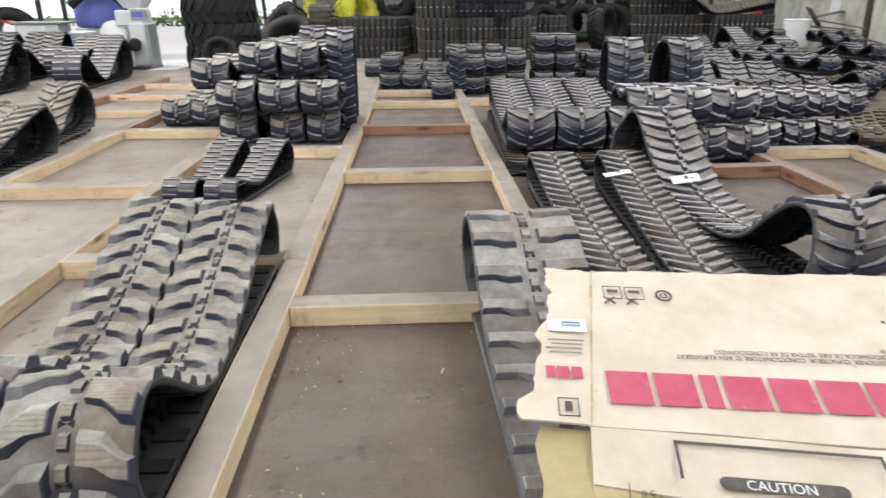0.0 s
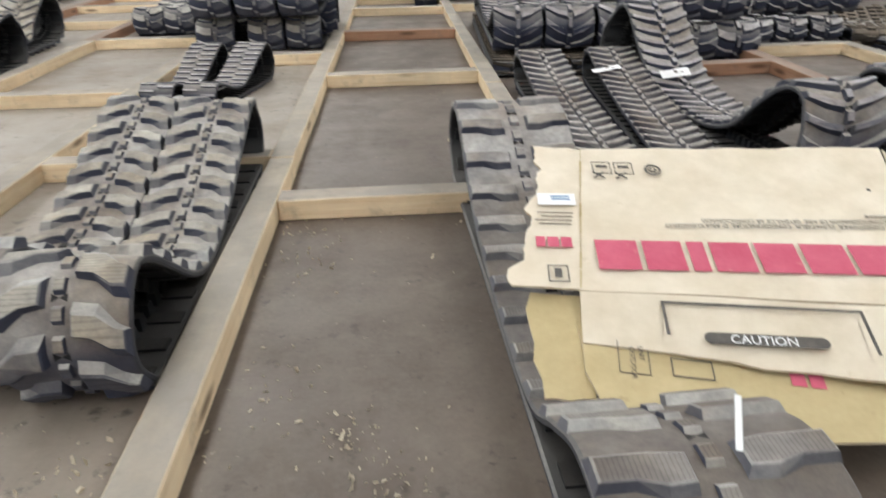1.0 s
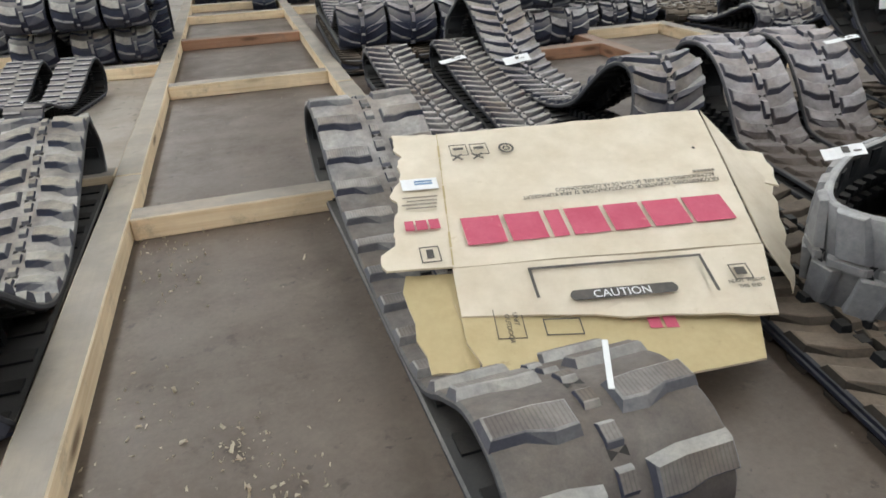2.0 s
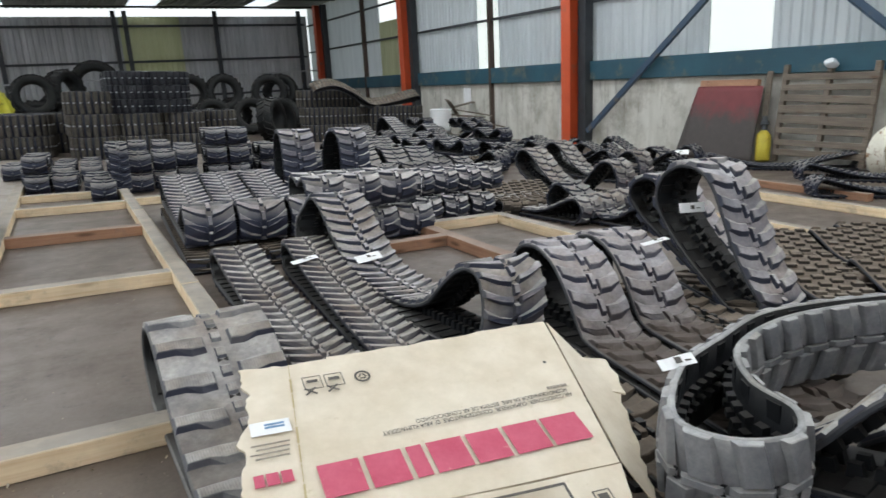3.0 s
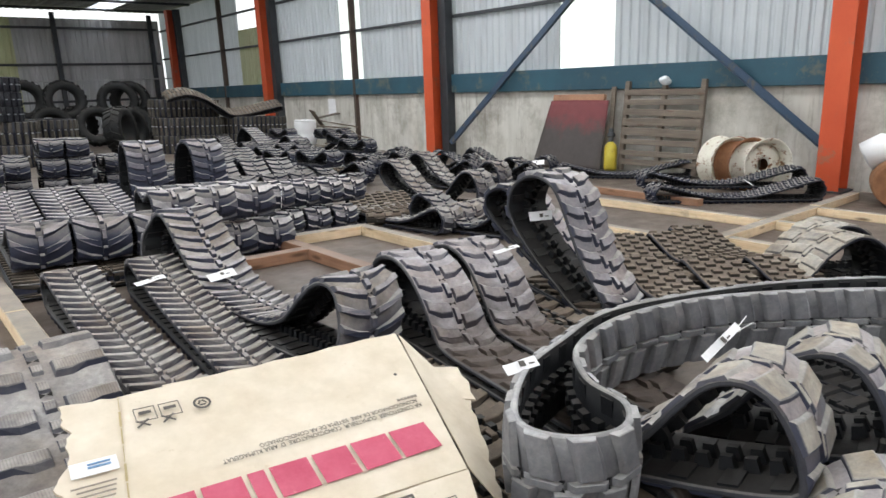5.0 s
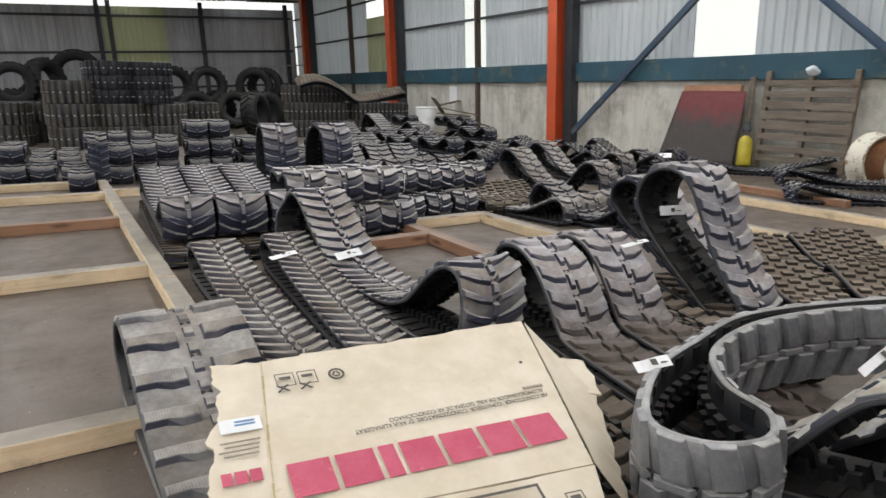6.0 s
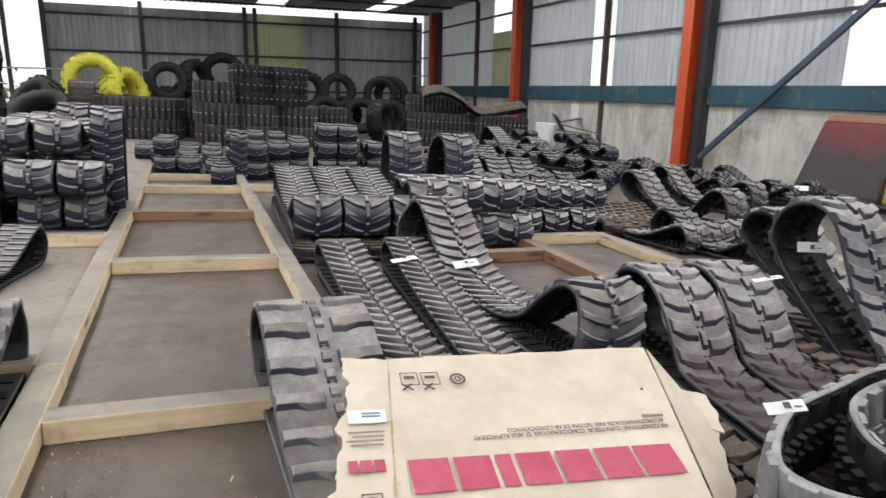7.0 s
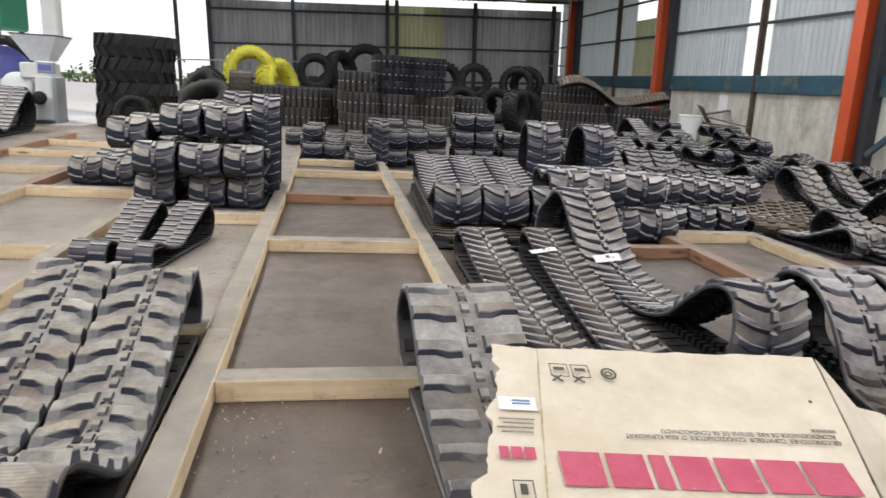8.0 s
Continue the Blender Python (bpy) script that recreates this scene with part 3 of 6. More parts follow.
    if split:
        # small bow-tie recesses down the middle of the tread
        bm = bmesh.new()
        for i in range(laps):
            s0 = (i + 0.94) * pitch
            for sg in (1, -1):
                bm.faces.new([bm.verts.new(place(s0 + a, b, 0.0022)) for a, b in ((0.0, 0.0), (0.011, sg * 0.02), (-0.011, sg * 0.02))])
        bmesh.ops.recalc_face_normals(bm, faces=bm.faces)
        tagged(part("middle_mark", bm, M["inner"], root, m=shift), kind="stuff")
    if flat and not teeth:
        # pale worn core ends along the middle of the tread
        bm = bmesh.new()
        for i in range(laps):
            s0 = (i + 0.3) * pitch
            quad = [(s0 - 0.014, -0.012), (s0 + 0.014, -0.012), (s0 + 0.014, 0.012), (s0 - 0.014, 0.012)]
            low = [bm.verts.new(place(a, b, 0.0)) for a, b in quad]
            top = [bm.verts.new(place(a, b, high + 0.004)) for a, b in quad]
            bm.faces.new(top)
            for j in range(4):
                bm.faces.new((low[j], low[(j + 1) % 4], top[(j + 1) % 4], top[j]))
        bmesh.ops.recalc_face_normals(bm, faces=bm.faces)
        tagged(part("core_end", bm, M["galv"], root, m=shift), kind="stuff")
    if teeth:
        bm = bmesh.new()
        for i in range(laps):
            for side in (1, -1):
              for half in (0.0, 0.5):
                s0, v0 = i * pitch + half * pitch, side * 0.10 * width
                base = [(s0, v0 - 0.05 * width), (s0 + 0.34 * pitch, v0 - 0.05 * width), (s0 + 0.34 * pitch, v0 + 0.05 * width), (s0, v0 + 0.05 * width)]
                low = [bm.verts.new(place(a, b, -th + 0.002)) for a, b in base]
                cs = s0 + 0.17 * pitch
                top = [bm.verts.new(place(cs + (a - cs) * 0.7, v0 + (b - v0) * 0.75, -th - 0.045 * min(1.0, width / 0.36))) for a, b in base]
                fs = [bm.faces.new(top)] + [bm.faces.new((low[j], low[(j + 1) % 4], top[(j + 1) % 4], top[j])) for j in range(4)]
                for f in fs:
                    f.material_index = 0
            # cross ribs on the inside
            for side in (1, -1):
                s0 = i * pitch + 0.25 * pitch
                base = [(s0, side * 0.14 * width), (s0 + 0.4 * pitch, side * 0.14 * width), (s0 + 0.4 * pitch, side * 0.44 * width), (s0, side * 0.44 * width)]
                low = [bm.verts.new(place(a, b, -th + 0.002)) for a, b in base]
                top = [bm.verts.new(place(a, b, -th - 0.008)) for a, b in base]
                for f in [bm.faces.new(top)] + [bm.faces.new((low[j], low[(j + 1) % 4], top[(j + 1) % 4], top[j])) for j in range(4)]:
                    f.material_index = 0
        bmesh.ops.recalc_face_normals(bm, faces=bm.faces)
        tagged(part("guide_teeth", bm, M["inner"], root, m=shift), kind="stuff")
    TRACKS[key] = root
    return root


PLACED = set()


def put(key, x, y, yaw=0.0, z=0.0, label="", group="", tilt=0.0, roll=0.0):
    """Lays a track of that kind with the middle of its near end at x, y; yaw turns it anticlockwise."""
    m = pose(x, y, z, tilt, roll, yaw)
    if key in PLACED:
        ob = copy_thing(TRACKS[key], m)
    else:
        ob = TRACKS[key]
        ob.matrix_basis = m
        PLACED.add(key)
    return tagged(ob, label, group=group)


# ---------------------------------------------------------------- floor and ground
bm = boxm(-4.2, -9, -0.30, 12.5, 34.0, 0.0)
box(bm, -14, -9, -0.30, -4.2, 14.9, 0.0)
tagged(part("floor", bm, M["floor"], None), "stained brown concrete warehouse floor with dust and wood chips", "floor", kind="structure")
bm = bmesh.new()
bmesh.ops.create_grid(bm, x_segments=8, y_segments=8, size=400)
bmesh.ops.translate(bm, vec=(0, 0, -0.33), verts=bm.verts)
tagged(part("ground", bm, M["grass"], None), "grassy open ground outside the warehouse", "ground", kind="structure")


# ---------------------------------------------------------------- building
def corrugated(x0, x1, z0, z1, pitch=0.2, depth=0.035):
    """A trapezoid sheet in the xz plane, facing -y."""
    bm = bmesh.new()
    prof, x = [], x0
    while x < x1:
        prof += [(x, 0), (x + pitch * 0.55, 0), (x + pitch * 0.67, depth), (x + pitch * 0.88, depth)]
        x += pitch
    prof.append((min(x, x1), 0))
    prof = [(min(a, x1), b) for a, b in prof]
    lo = [bm.verts.new((a, b, z0)) for a, b in prof]
    hi = [bm.verts.new((a, b, z1)) for a, b in prof]
    for i in range(len(prof) - 1):
        if prof[i + 1][0] - prof[i][0] > 1e-5 or abs(prof[i + 1][1] - prof[i][1]) > 1e-5:
            bm.faces.new((lo[i], lo[i + 1], hi[i + 1], hi[i]))
    bmesh.ops.remove_doubles(bm, verts=bm.verts, dist=1e-6)
    return bm


WALL_X, BACK_Y = 12.15, 33.5
RIGHT = BT @ pose(WALL_X, 0, 0, 0, 0, -90)  # local x runs along -y, local y along +x

wall = thing("wall_right", "warehouse wall of whitewashed block below and corrugated sheet above", "wall", kind="structure")
part("block_course", boxm(-33.6, 0.0, -0.6, 9.0, 0.25, 1.56, m=RIGHT), M["blockwall"], wall, "whitewashed and stained block wall")
part("sill_beam", boxm(-33.6, -0.10, 1.56, 9.0, 0.06, 2.0, bevel=0.01, m=RIGHT), M["blue_paint"], wall, "weathered blue steel band")


def wall_sheet(y0, y1, z0, z1, mat, name="sheet"):
    bm = corrugated(-y1, -y0, z0, z1)
    bmesh.ops.transform(bm, matrix=RIGHT @ Matrix.Translation((0, 0.08, 0)), verts=bm.verts)
    part(name, bm, mat, wall)


# sheets between the bright strips
OPEN = [(8.25, 9.62), (16.9, 18.05)]
wall_sheet(18.05, 23.5, 2.0, 5.4, M["sheet"])
wall_sheet(25.1, 33.5, 2.0, 5.4, M["sheet"])
wall_sheet(23.5, 25.1, 2.0, 4.0, M["sheet_yellow"])
wall_sheet(9.62, 16.9, 2.0, 5.4, M["sheet"])
wall_sheet(-9.0, 8.25, 2.0, 5.4, M["sheet"])
for n, (y0, y1) in enumerate(OPEN):
    w = thing(f"window_{n + 1}", "bright clear plastic sheet strip in the wall", "window", kind="structure")
    bm = corrugated(-y1, -y0, 2.0, 5.4)
    bmesh.ops.transform(bm, matrix=RIGHT @ Matrix.Translation((0, 0.085, 0)), verts=bm.verts)
    pane = part("pane", bm, M["strip"], w)
    pane.visible_shadow = False

for z in (3.35, 4.6):
    girt = tagged(part("girt", boxm(-33.4, -0.03, z - 0.035, 9.0, 0.05, z + 0.035, m=RIGHT), M["dark_steel"], None), "dark steel rail along the corrugated wall", "girt", kind="structure")
for y in (17.15, 26.4):
    tagged(part("wall_post", boxm(-y - 0.05, -0.12, -0.1, -y + 0.05, 0.05, 5.3, m=RIGHT), M["brown_steel"], None), "thin rusty brown steel wall post", "post", kind="structure")


def column(y, post=True):
    """An orange portal column of I section with a dark steel post behind it."""
    c = thing("portal_column", "orange painted steel portal column on the concrete floor", "column", BT @ pose(11.7, y, 0), "columns along the wall", kind="structure")
    bm = bmesh.new()
    box(bm, -0.02, -0.33, -0.05, 0.0, 0.0, 5.3)
    box(bm, 0.0, -0.185, -0.05, 0.34, -0.165, 5.3)
    box(bm, 0.34, -0.33, -0.05, 0.36, 0.0, 5.3)
    part("column_section", bm, M["orange"], c)
    part("base_plate", boxm(-0.08, -0.40, 0.0, 0.40, 0.06, 0.025, bevel=0.004), M["dark_steel"], c)
    if post:
        part("dark_post", boxm(0.20, -0.62, -0.05, 0.44, -0.36, 5.3), M["dark_steel"], c, "dark steel post behind the column")
    return c


for y in (4.22, 13.46, 22.36, 31.15):
    column(y, y > 5)


def brace(y0, z0, y1, z1):
    bm = bmesh.new()
    m, length = beam_matrix((11.92, y0, z0), (11.92, y1, z1))
    box(bm, -0.01, -0.06, 0, 0.0, 0.06, length, m=m)
    box(bm, 0.0, -0.06, 0, 0.075, -0.05, length, m=m)
    bmesh.ops.transform(bm, matrix=BT, verts=bm.verts)
    tagged(part("wall_brace", bm, M["brace_paint"], None), "diagonal blue steel wall brace between columns", "brace", kind="structure")


brace(12.80, 0.36, 7.75, 4.4)
brace(4.05, 0.53, 8.9, 4.45)

wall = thing("wall_back", "back wall of grey corrugated sheet on a steel frame", "wall", kind="structure")
for x0, x1, mat in ((-4.6, 3.7, "sheet_back"), (3.7, 6.2, "sheet_yellow"), (6.2, 12.15, "sheet_back")):
    bm = corrugated(x0, x1, -1.2, 5.08, 0.22)
    bmesh.ops.transform(bm, matrix=BT @ Matrix.Translation((0, BACK_Y, 0)), verts=bm.verts)
    part("sheet", bm, M[mat], wall)
for z in (3.17, 4.68, 1.6):
    tagged(part("girt", boxm(-4.6, BACK_Y - 0.09, z - 0.05, 12.0, BACK_Y - 0.01, z + 0.05, m=BT), M["dark_steel"], None), "dark steel rail along the back wall", "girt", kind="structure")
for x in (-4.6, -0.85, 3.5, 3.95, 7.75, 11.7):
    tagged(part("wall_post", boxm(x - 0.09, BACK_Y - 0.26, -1.2, x + 0.09, BACK_Y - 0.1, 5.3, m=BT), M["dark_steel"], None), "dark blue steel post of the back wall", "post", kind="structure")
tagged(part("wall_post", boxm(-5.9, BACK_Y - 1.2, -1.2, -5.75, BACK_Y - 1.05, 5.3, m=BT), M["dark_steel"], None), "dark steel post in the open side", "post", kind="structure")
tagged(part("hand_rail", rod(bmesh.new(), BT @ Vector((-6.5, 31.5, 2.35)), BT @ Vector((11.9, 31.5, 2.45)), 0.03, 8), M["galv"], None), "thin grey steel rail before the back wall", "rail", kind="structure")

# roof: corrugated sheets with long openings, added to let light in
edges = [-14.5] + [v for pair in ROOF_GAPS for v in pair] + [12.4]
roof = thing("ceiling", "corrugated steel roof seen from below", "ceiling", kind="structure")
bm = bmesh.new()
for x0, x1 in zip(edges[0::2], edges[1::2]):
    x = x0
    while x < x1 - 1e-6:
        xe = min(x + 0.25, x1)
        k = (xe - x) / 0.25
        prof = [(x, 0), (x + 0.14 * k, 0), (x + 0.17 * k, 0.05), (x + 0.22 * k, 0.05), (xe, 0)]
        end = BACK_Y + 0.4 if x > -4.6 else 14.9
        lo = [bm.verts.new((a, -9.0, ROOF_Z + 0.15 + b)) for a, b in prof]
        hi = [bm.verts.new((a, end, ROOF_Z + 0.15 + b)) for a, b in prof]
        for i in range(4):
            bm.faces.new((lo[i], lo[i + 1], hi[i + 1], hi[i]))
        x = xe
bmesh.ops.transform(bm, matrix=BT, verts=bm.verts)
part("roof_sheet", bm, M["roof"], roof)
# added milky strips over the gaps, keeping direct sun off the floor
for x0, x1 in ROOF_GAPS:
    w = thing("skylight", "milky plastic strip added over a roof gap for light", "skylight", kind="structure")
    end = BACK_Y + 0.4 if x0 > -4.6 else 14.9
    part("pane", boxm(x0 - 0.05, -9.0, ROOF_Z + 0.24, x1 + 0.05, end, ROOF_Z + 0.25, m=BT), M["clear"], w)
for y in (-4.7,):
    tagged(part("rafter", boxm(-14.0, y - 0.1, ROOF_Z - 0.25, 12.0, y + 0.1, ROOF_Z + 0.02, m=BT), M["orange"], None), "orange steel roof beam on columns", "rafter", kind="structure")
for y in (0, 8.6, 17.8, 26.6, 29.5, 32.5):
    tagged(part("purlin", boxm(-14.0 if y < 14.9 else -4.6, y - 0.04, ROOF_Z + 0.03, 12.2, y + 0.04, ROOF_Z + 0.12, m=BT), M["dark_steel"], None), "dark steel purlin under the roof", "purlin", kind="structure")
# added end wall behind the viewer, never in view, open wide for light
front = thing("wall_front", "added corrugated end wall out of view, with a wide opening", "wall", kind="structure")
for x0, x1, z0, z1 in ((-14, -6, -0.3, 5.4), (4, 12.1, -0.3, 5.4), (-6, 4, 4.3, 5.4)):
    bm = corrugated(x0, x1, z0, z1, 0.22)
    bmesh.ops.transform(bm, matrix=BT @ Matrix.Translation((0, -9.0, 0)), verts=bm.verts)
    part("sheet", bm, M["sheet"], front)


# ---------------------------------------------------------------- timber frames on the floor
def timber(x0, y0, x1, y1, w=0.12, h=0.095, wood="pine", z=0.0, label="", left=0):
    """A square-sawn beam on the floor from one point to the other, w wide; its ends are cut square."""
    a, b = Vector((x0, y0)), Vector((x1, y1))
    length = (b - a).length
    along = abs(x1 - x0) < abs(y1 - y0)
    ang = math.degrees(math.atan2(y1 - y0, x1 - x0))
    bm = bmesh.new()
    box(bm, 0, -w / 2, 0, length, w / 2, h, bevel=0.005)
    cuts = [v for v in range(1, int(length / 0.5) + 1) if v * 0.5 < length - 0.1]
    for k in cuts:
        bmesh.ops.bisect_plane(bm, geom=bm.verts[:] + bm.edges[:] + bm.faces[:], plane_co=(k * 0.5, 0, 0), plane_no=(1, 0, 0))
    for v in bm.verts:
        q = noise.noise(Vector((v.co.x * 1.3 + x0 * 7, y0 * 3, 0)))
        v.co.y += 0.006 * q
        if v.co.z > h / 2:
            v.co.z += 0.003 * noise.noise(Vector((v.co.x * 2, x0, y0 + 5)))
    ob = part("timber_beam", bm, M[wood + "_x"], None, m=pose(x0, y0, z, 0, 0, ang))
    text = label or ("brown weathered timber beam on the concrete floor" if wood == "brown" else "dusty sawn pine beam lying on the concrete floor")
    return tagged(ob, text, "timber beam", "timber floor frames")


LX, RX = 0.205, 1.45   # the middle lane's two long beams
timber(LX, 0.5, LX, 3.46)
timber(LX, 3.47, LX, 6.20)
timber(LX, 6.21, LX, 9.15)
timber(LX, 9.16, LX, 11.6)
timber(RX, 1.5, RX, 4.9)
timber(RX, 4.91, RX, 8.3)
timber(RX, 8.31, RX, 11.3)
for y in (2.97, 5.33, 7.31, 9.10, 10.25):
    timber(LX + 0.062, y, RX - 0.062, y + 0.01, wood="brown" if y == 7.31 else "pine")
# frames beside it
BX, CX = -1.02, -2.2
timber(BX, 2.2, BX, 6.85)
timber(BX - 0.03, 6.86, BX - 0.06, 11.6)
timber(CX, 3.0, CX, 7.2)
timber(CX, 7.21, CX - 0.02, 12.0, wood="brown")
timber(BX + 0.062, 3.55, LX - 0.062, 3.55)
timber(BX + 0.062, 6.2, LX - 0.062, 6.22)
for y in (5.02, 7.24, 3.55 - 0.9):
    timber(CX + 0.062, y, BX - 0.062, y)
for y in (8.6, 10.1, 11.4):
    timber(CX - 0.0645, y, CX - 1.3, y)
timber(CX - 1.35, 6.0, CX - 1.35, 12.5, wood="brown")
timber(CX + 0.03, 8.7, BX - 0.11, 8.7)
timber(CX + 0.03, 10.2, BX - 0.11, 10.2)
timber(RX + 0.062, 9.3, RX + 1.0, 9.3)
# frames on the far side of the row of tracks
timber(2.9, 5.30, 3.66, 5.34, wood="brown")
timber(3.70, 4.3, 3.70, 5.9, wood="brown")
timber(3.75, 5.92, 4.60, 5.95)
timber(4.65, 4.2, 4.65, 5.99)
timber(5.9, 3.20, 9.5, 3.40)
timber(6.50, 3.32, 6.56, 5.7)
timber(6.80, 2.3, 6.86, 3.17)
timber(8.10, 3.40, 8.12, 5.9)
timber(8.05, 2.4, 8.08, 3.24)
timber(9.36, 2.2, 9.40, 3.32)
timber(9.56, 3.42, 11.2, 3.52)
timber(9.0, 4.6, 9.1, 6.6, wood="brown")

# ---------------------------------------------------------------- tracks: kinds
K = rubber_track
BIG = "large rubber excavator track thick with tan dust, laid on the floor"
K("left_big", dogbone(1.92, 0.345, 0.33, 0.06, 0.37), 0.338, 0.148, "broad", "tan", BIG, split=True, base="mud", lug_top="tan_rib")
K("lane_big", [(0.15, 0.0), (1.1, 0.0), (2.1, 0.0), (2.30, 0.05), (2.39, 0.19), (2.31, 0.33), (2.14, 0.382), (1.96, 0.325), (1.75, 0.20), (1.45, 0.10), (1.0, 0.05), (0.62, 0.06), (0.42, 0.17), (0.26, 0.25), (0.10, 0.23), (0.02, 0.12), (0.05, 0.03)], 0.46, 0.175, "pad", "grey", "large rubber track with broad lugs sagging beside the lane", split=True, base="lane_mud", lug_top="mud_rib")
K("fine", [(0.06, 0.0), (1.4, 0.0), (2.62, 0.0), (2.78, 0.05), (2.82, 0.13), (2.76, 0.21), (2.64, 0.235), (2.45, 0.205), (2.1, 0.155), (1.6, 0.115), (1.0, 0.09), (0.4, 0.085), (0.05, 0.075), (0.0, 0.035)], 0.31, 0.105, "thin_comb", "mud", "long rubber track with fine chevron lugs, laid flat", base="mud")
K("wave", [(0.1, 0.0), (1.0, 0.0), (1.9, 0.0), (2.12, 0.06), (2.26, 0.2), (2.30, 0.36), (2.24, 0.46), (2.10, 0.535), (1.96, 0.49), (1.75, 0.31), (1.46, 0.12), (1.18, 0.065), (0.88, 0.055), (0.68, 0.08), (0.50, 0.15), (0.33, 0.30), (0.18, 0.405), (0.05, 0.415), (-0.04, 0.33), (-0.085, 0.18), (-0.04, 0.03)], 0.40, 0.098, "comb", "grey", "rubber track with fine chevron lugs in a high wave", split=True, base="mud", skew=-0.09)
K("hump", [(0.1, 0.0), (0.9, 0.0), (1.7, 0.0), (2.03, 0.0), (2.19, 0.06), (2.255, 0.2), (2.23, 0.33), (2.14, 0.42), (1.99, 0.456), (1.84, 0.435), (1.70, 0.36), (1.58, 0.245), (1.49, 0.135), (1.38, 0.085), (0.9, 0.075), (0.4, 0.075), (0.06, 0.07), (0.0, 0.035)], 0.335, 0.15, "slab", "grey_mud_shade", "wide rubber excavator track humped up at one end", split=True, base="grey_mud_shade")
K("tall", [(0.10, 0.0), (0.27, 0.01), (0.44, 0.13), (0.62, 0.27), (0.80, 0.45), (0.88, 0.60), (0.83, 0.75), (0.69, 0.83), (0.54, 0.81), (0.44, 0.72), (0.35, 0.55), (0.27, 0.39), (0.17, 0.24), (0.06, 0.10)], 0.38, 0.148, "block", "grey", "rubber track standing up in a tall narrow loop", split=True, base="grey")
K("tall_low", [(0.10, 0.0), (0.27, 0.01), (0.44, 0.10), (0.64, 0.22), (0.87, 0.36), (1.0, 0.49), (0.99, 0.60), (0.88, 0.67), (0.74, 0.65), (0.60, 0.56), (0.45, 0.42), (0.30, 0.28), (0.17, 0.18), (0.06, 0.09)], 0.30, 0.148, "block", "grey", "rubber track standing up in a leaning loop behind another", base="grey")
K("mid", dogbone(2.55, 0.29, 0.27, 0.09, 0.3), 0.385, 0.125, "comb", "grey", "rubber track with a round bulging end in a packed row")
K("under", dogbone(2.6, 0.09, 0.09, 0.07, 0.5), 0.385, 0.10, "chevron", "brown", "flattened rubber track under other tracks")
K("roll", dogbone(1.15, 0.26, 0.24, 0.13, 0.5), 0.36, 0.135, "block", "thin", "black rubber track with a rounded end in a stacked row")
K("roll_short", dogbone(0.64, 0.26, 0.25, 0.19, 0.5), 0.36, 0.135, "block", "thin", "black rubber track with a rounded end in a stacked row")
K("mini_short", dogbone(0.55, 0.20, 0.20, 0.15, 0.5), 0.28, 0.10, "block", "thin", "narrow mini excavator track in a stacked pile")
K("pile", dogbone(1.15, 0.26, 0.24, 0.13, 0.5), 0.36, 0.135, "slab", "stack", "dusty black rubber track with a rounded end in a stack", base="mid")
K("pile_slim", dogbone(1.15, 0.26, 0.24, 0.13, 0.5), 0.33, 0.135, "slab", "stack", "dusty black rubber track with a rounded end in a stack", base="mid")
K("mini", dogbone(0.95, 0.20, 0.20, 0.11, 0.5), 0.28, 0.10, "block", "thin", "narrow mini excavator track in a stacked pile")
K("small_roll", dogbone(0.8, 0.23, 0.22, 0.11, 0.5), 0.30, 0.10, "chevron", "dim", "small black rubber track rolled up in a far pile")
K("ladder", dogbone(1.05, 0.17, 0.27, 0.08, 0.42), 0.235, 0.06, "rung", "thin", "narrow black rubber track with ladder tread tied with string")
K("low", dogbone(2.15, 0.18, 0.43, 0.10, 0.25), 0.37, 0.125, "comb", "tan", "tan dusty rubber track with chevron lugs in a low wave", base="tan")
K("small_loop", slope(1.05, 0.10, 0.48, 0.20), 0.35, 0.12, "comb", "tan", "tan dusty rubber track with a high rounded end", base="tan")
K("loop", dogbone(1.25, 0.22, 0.34, 0.07, 0.4), 0.35, 0.12, "chevron", "dim", "dusty rubber track with one raised rounded end")
K("ess", dogbone(1.9, 0.34, 0.42, 0.05, 0.5), 0.36, 0.105, "small", "dim", "dark rubber track in a deep hanging wave")
K("ladder_wave", dogbone(2.3, 0.52, 0.66, 0.08, 0.42), 0.44, 0.105, "ladder", "thin", "black rubber track with straight bar tread in a deep wave")
K("studs", dogbone(1.2, 0.14, 0.19, 0.10, 0.5), 0.40, 0.105, "small", "brown_lug", "brown dusty rubber track with small square lugs, laid flat", base="brown")
K("heap", dogbone(2.5, 0.50, 0.70, 0.08, 0.5), 0.38, 0.13, "block", "dim", "dark rubber track sagging in a heap by the open side", base="dim")
K("thin_flat", dogbone(2.35, 0.22, 0.28, 0.06, 0.5), 0.40, 0.085, "small", "dim", "black rubber track sagging slack on the floor by the wheels")
K("hoop", [(0.0, 0.0), (0.12, 0.02), (0.22, 0.2), (0.25, 0.48), (0.19, 0.73), (0.05, 0.86), (-0.12, 0.82), (-0.21, 0.6), (-0.22, 0.28), (-0.14, 0.04)], 0.40, 0.125, "block", "grey", "rubber track standing upright as a rounded hoop")
K("stand", [(0.05, 0.0), (0.45, 0.0), (0.56, 0.12), (0.58, 0.5), (0.55, 0.85), (0.42, 0.98), (0.2, 0.98), (0.06, 0.86), (0.02, 0.5), (0.0, 0.1)], 0.28, 0.10, "block", "grey", "tall rubber track standing on end behind a stack")
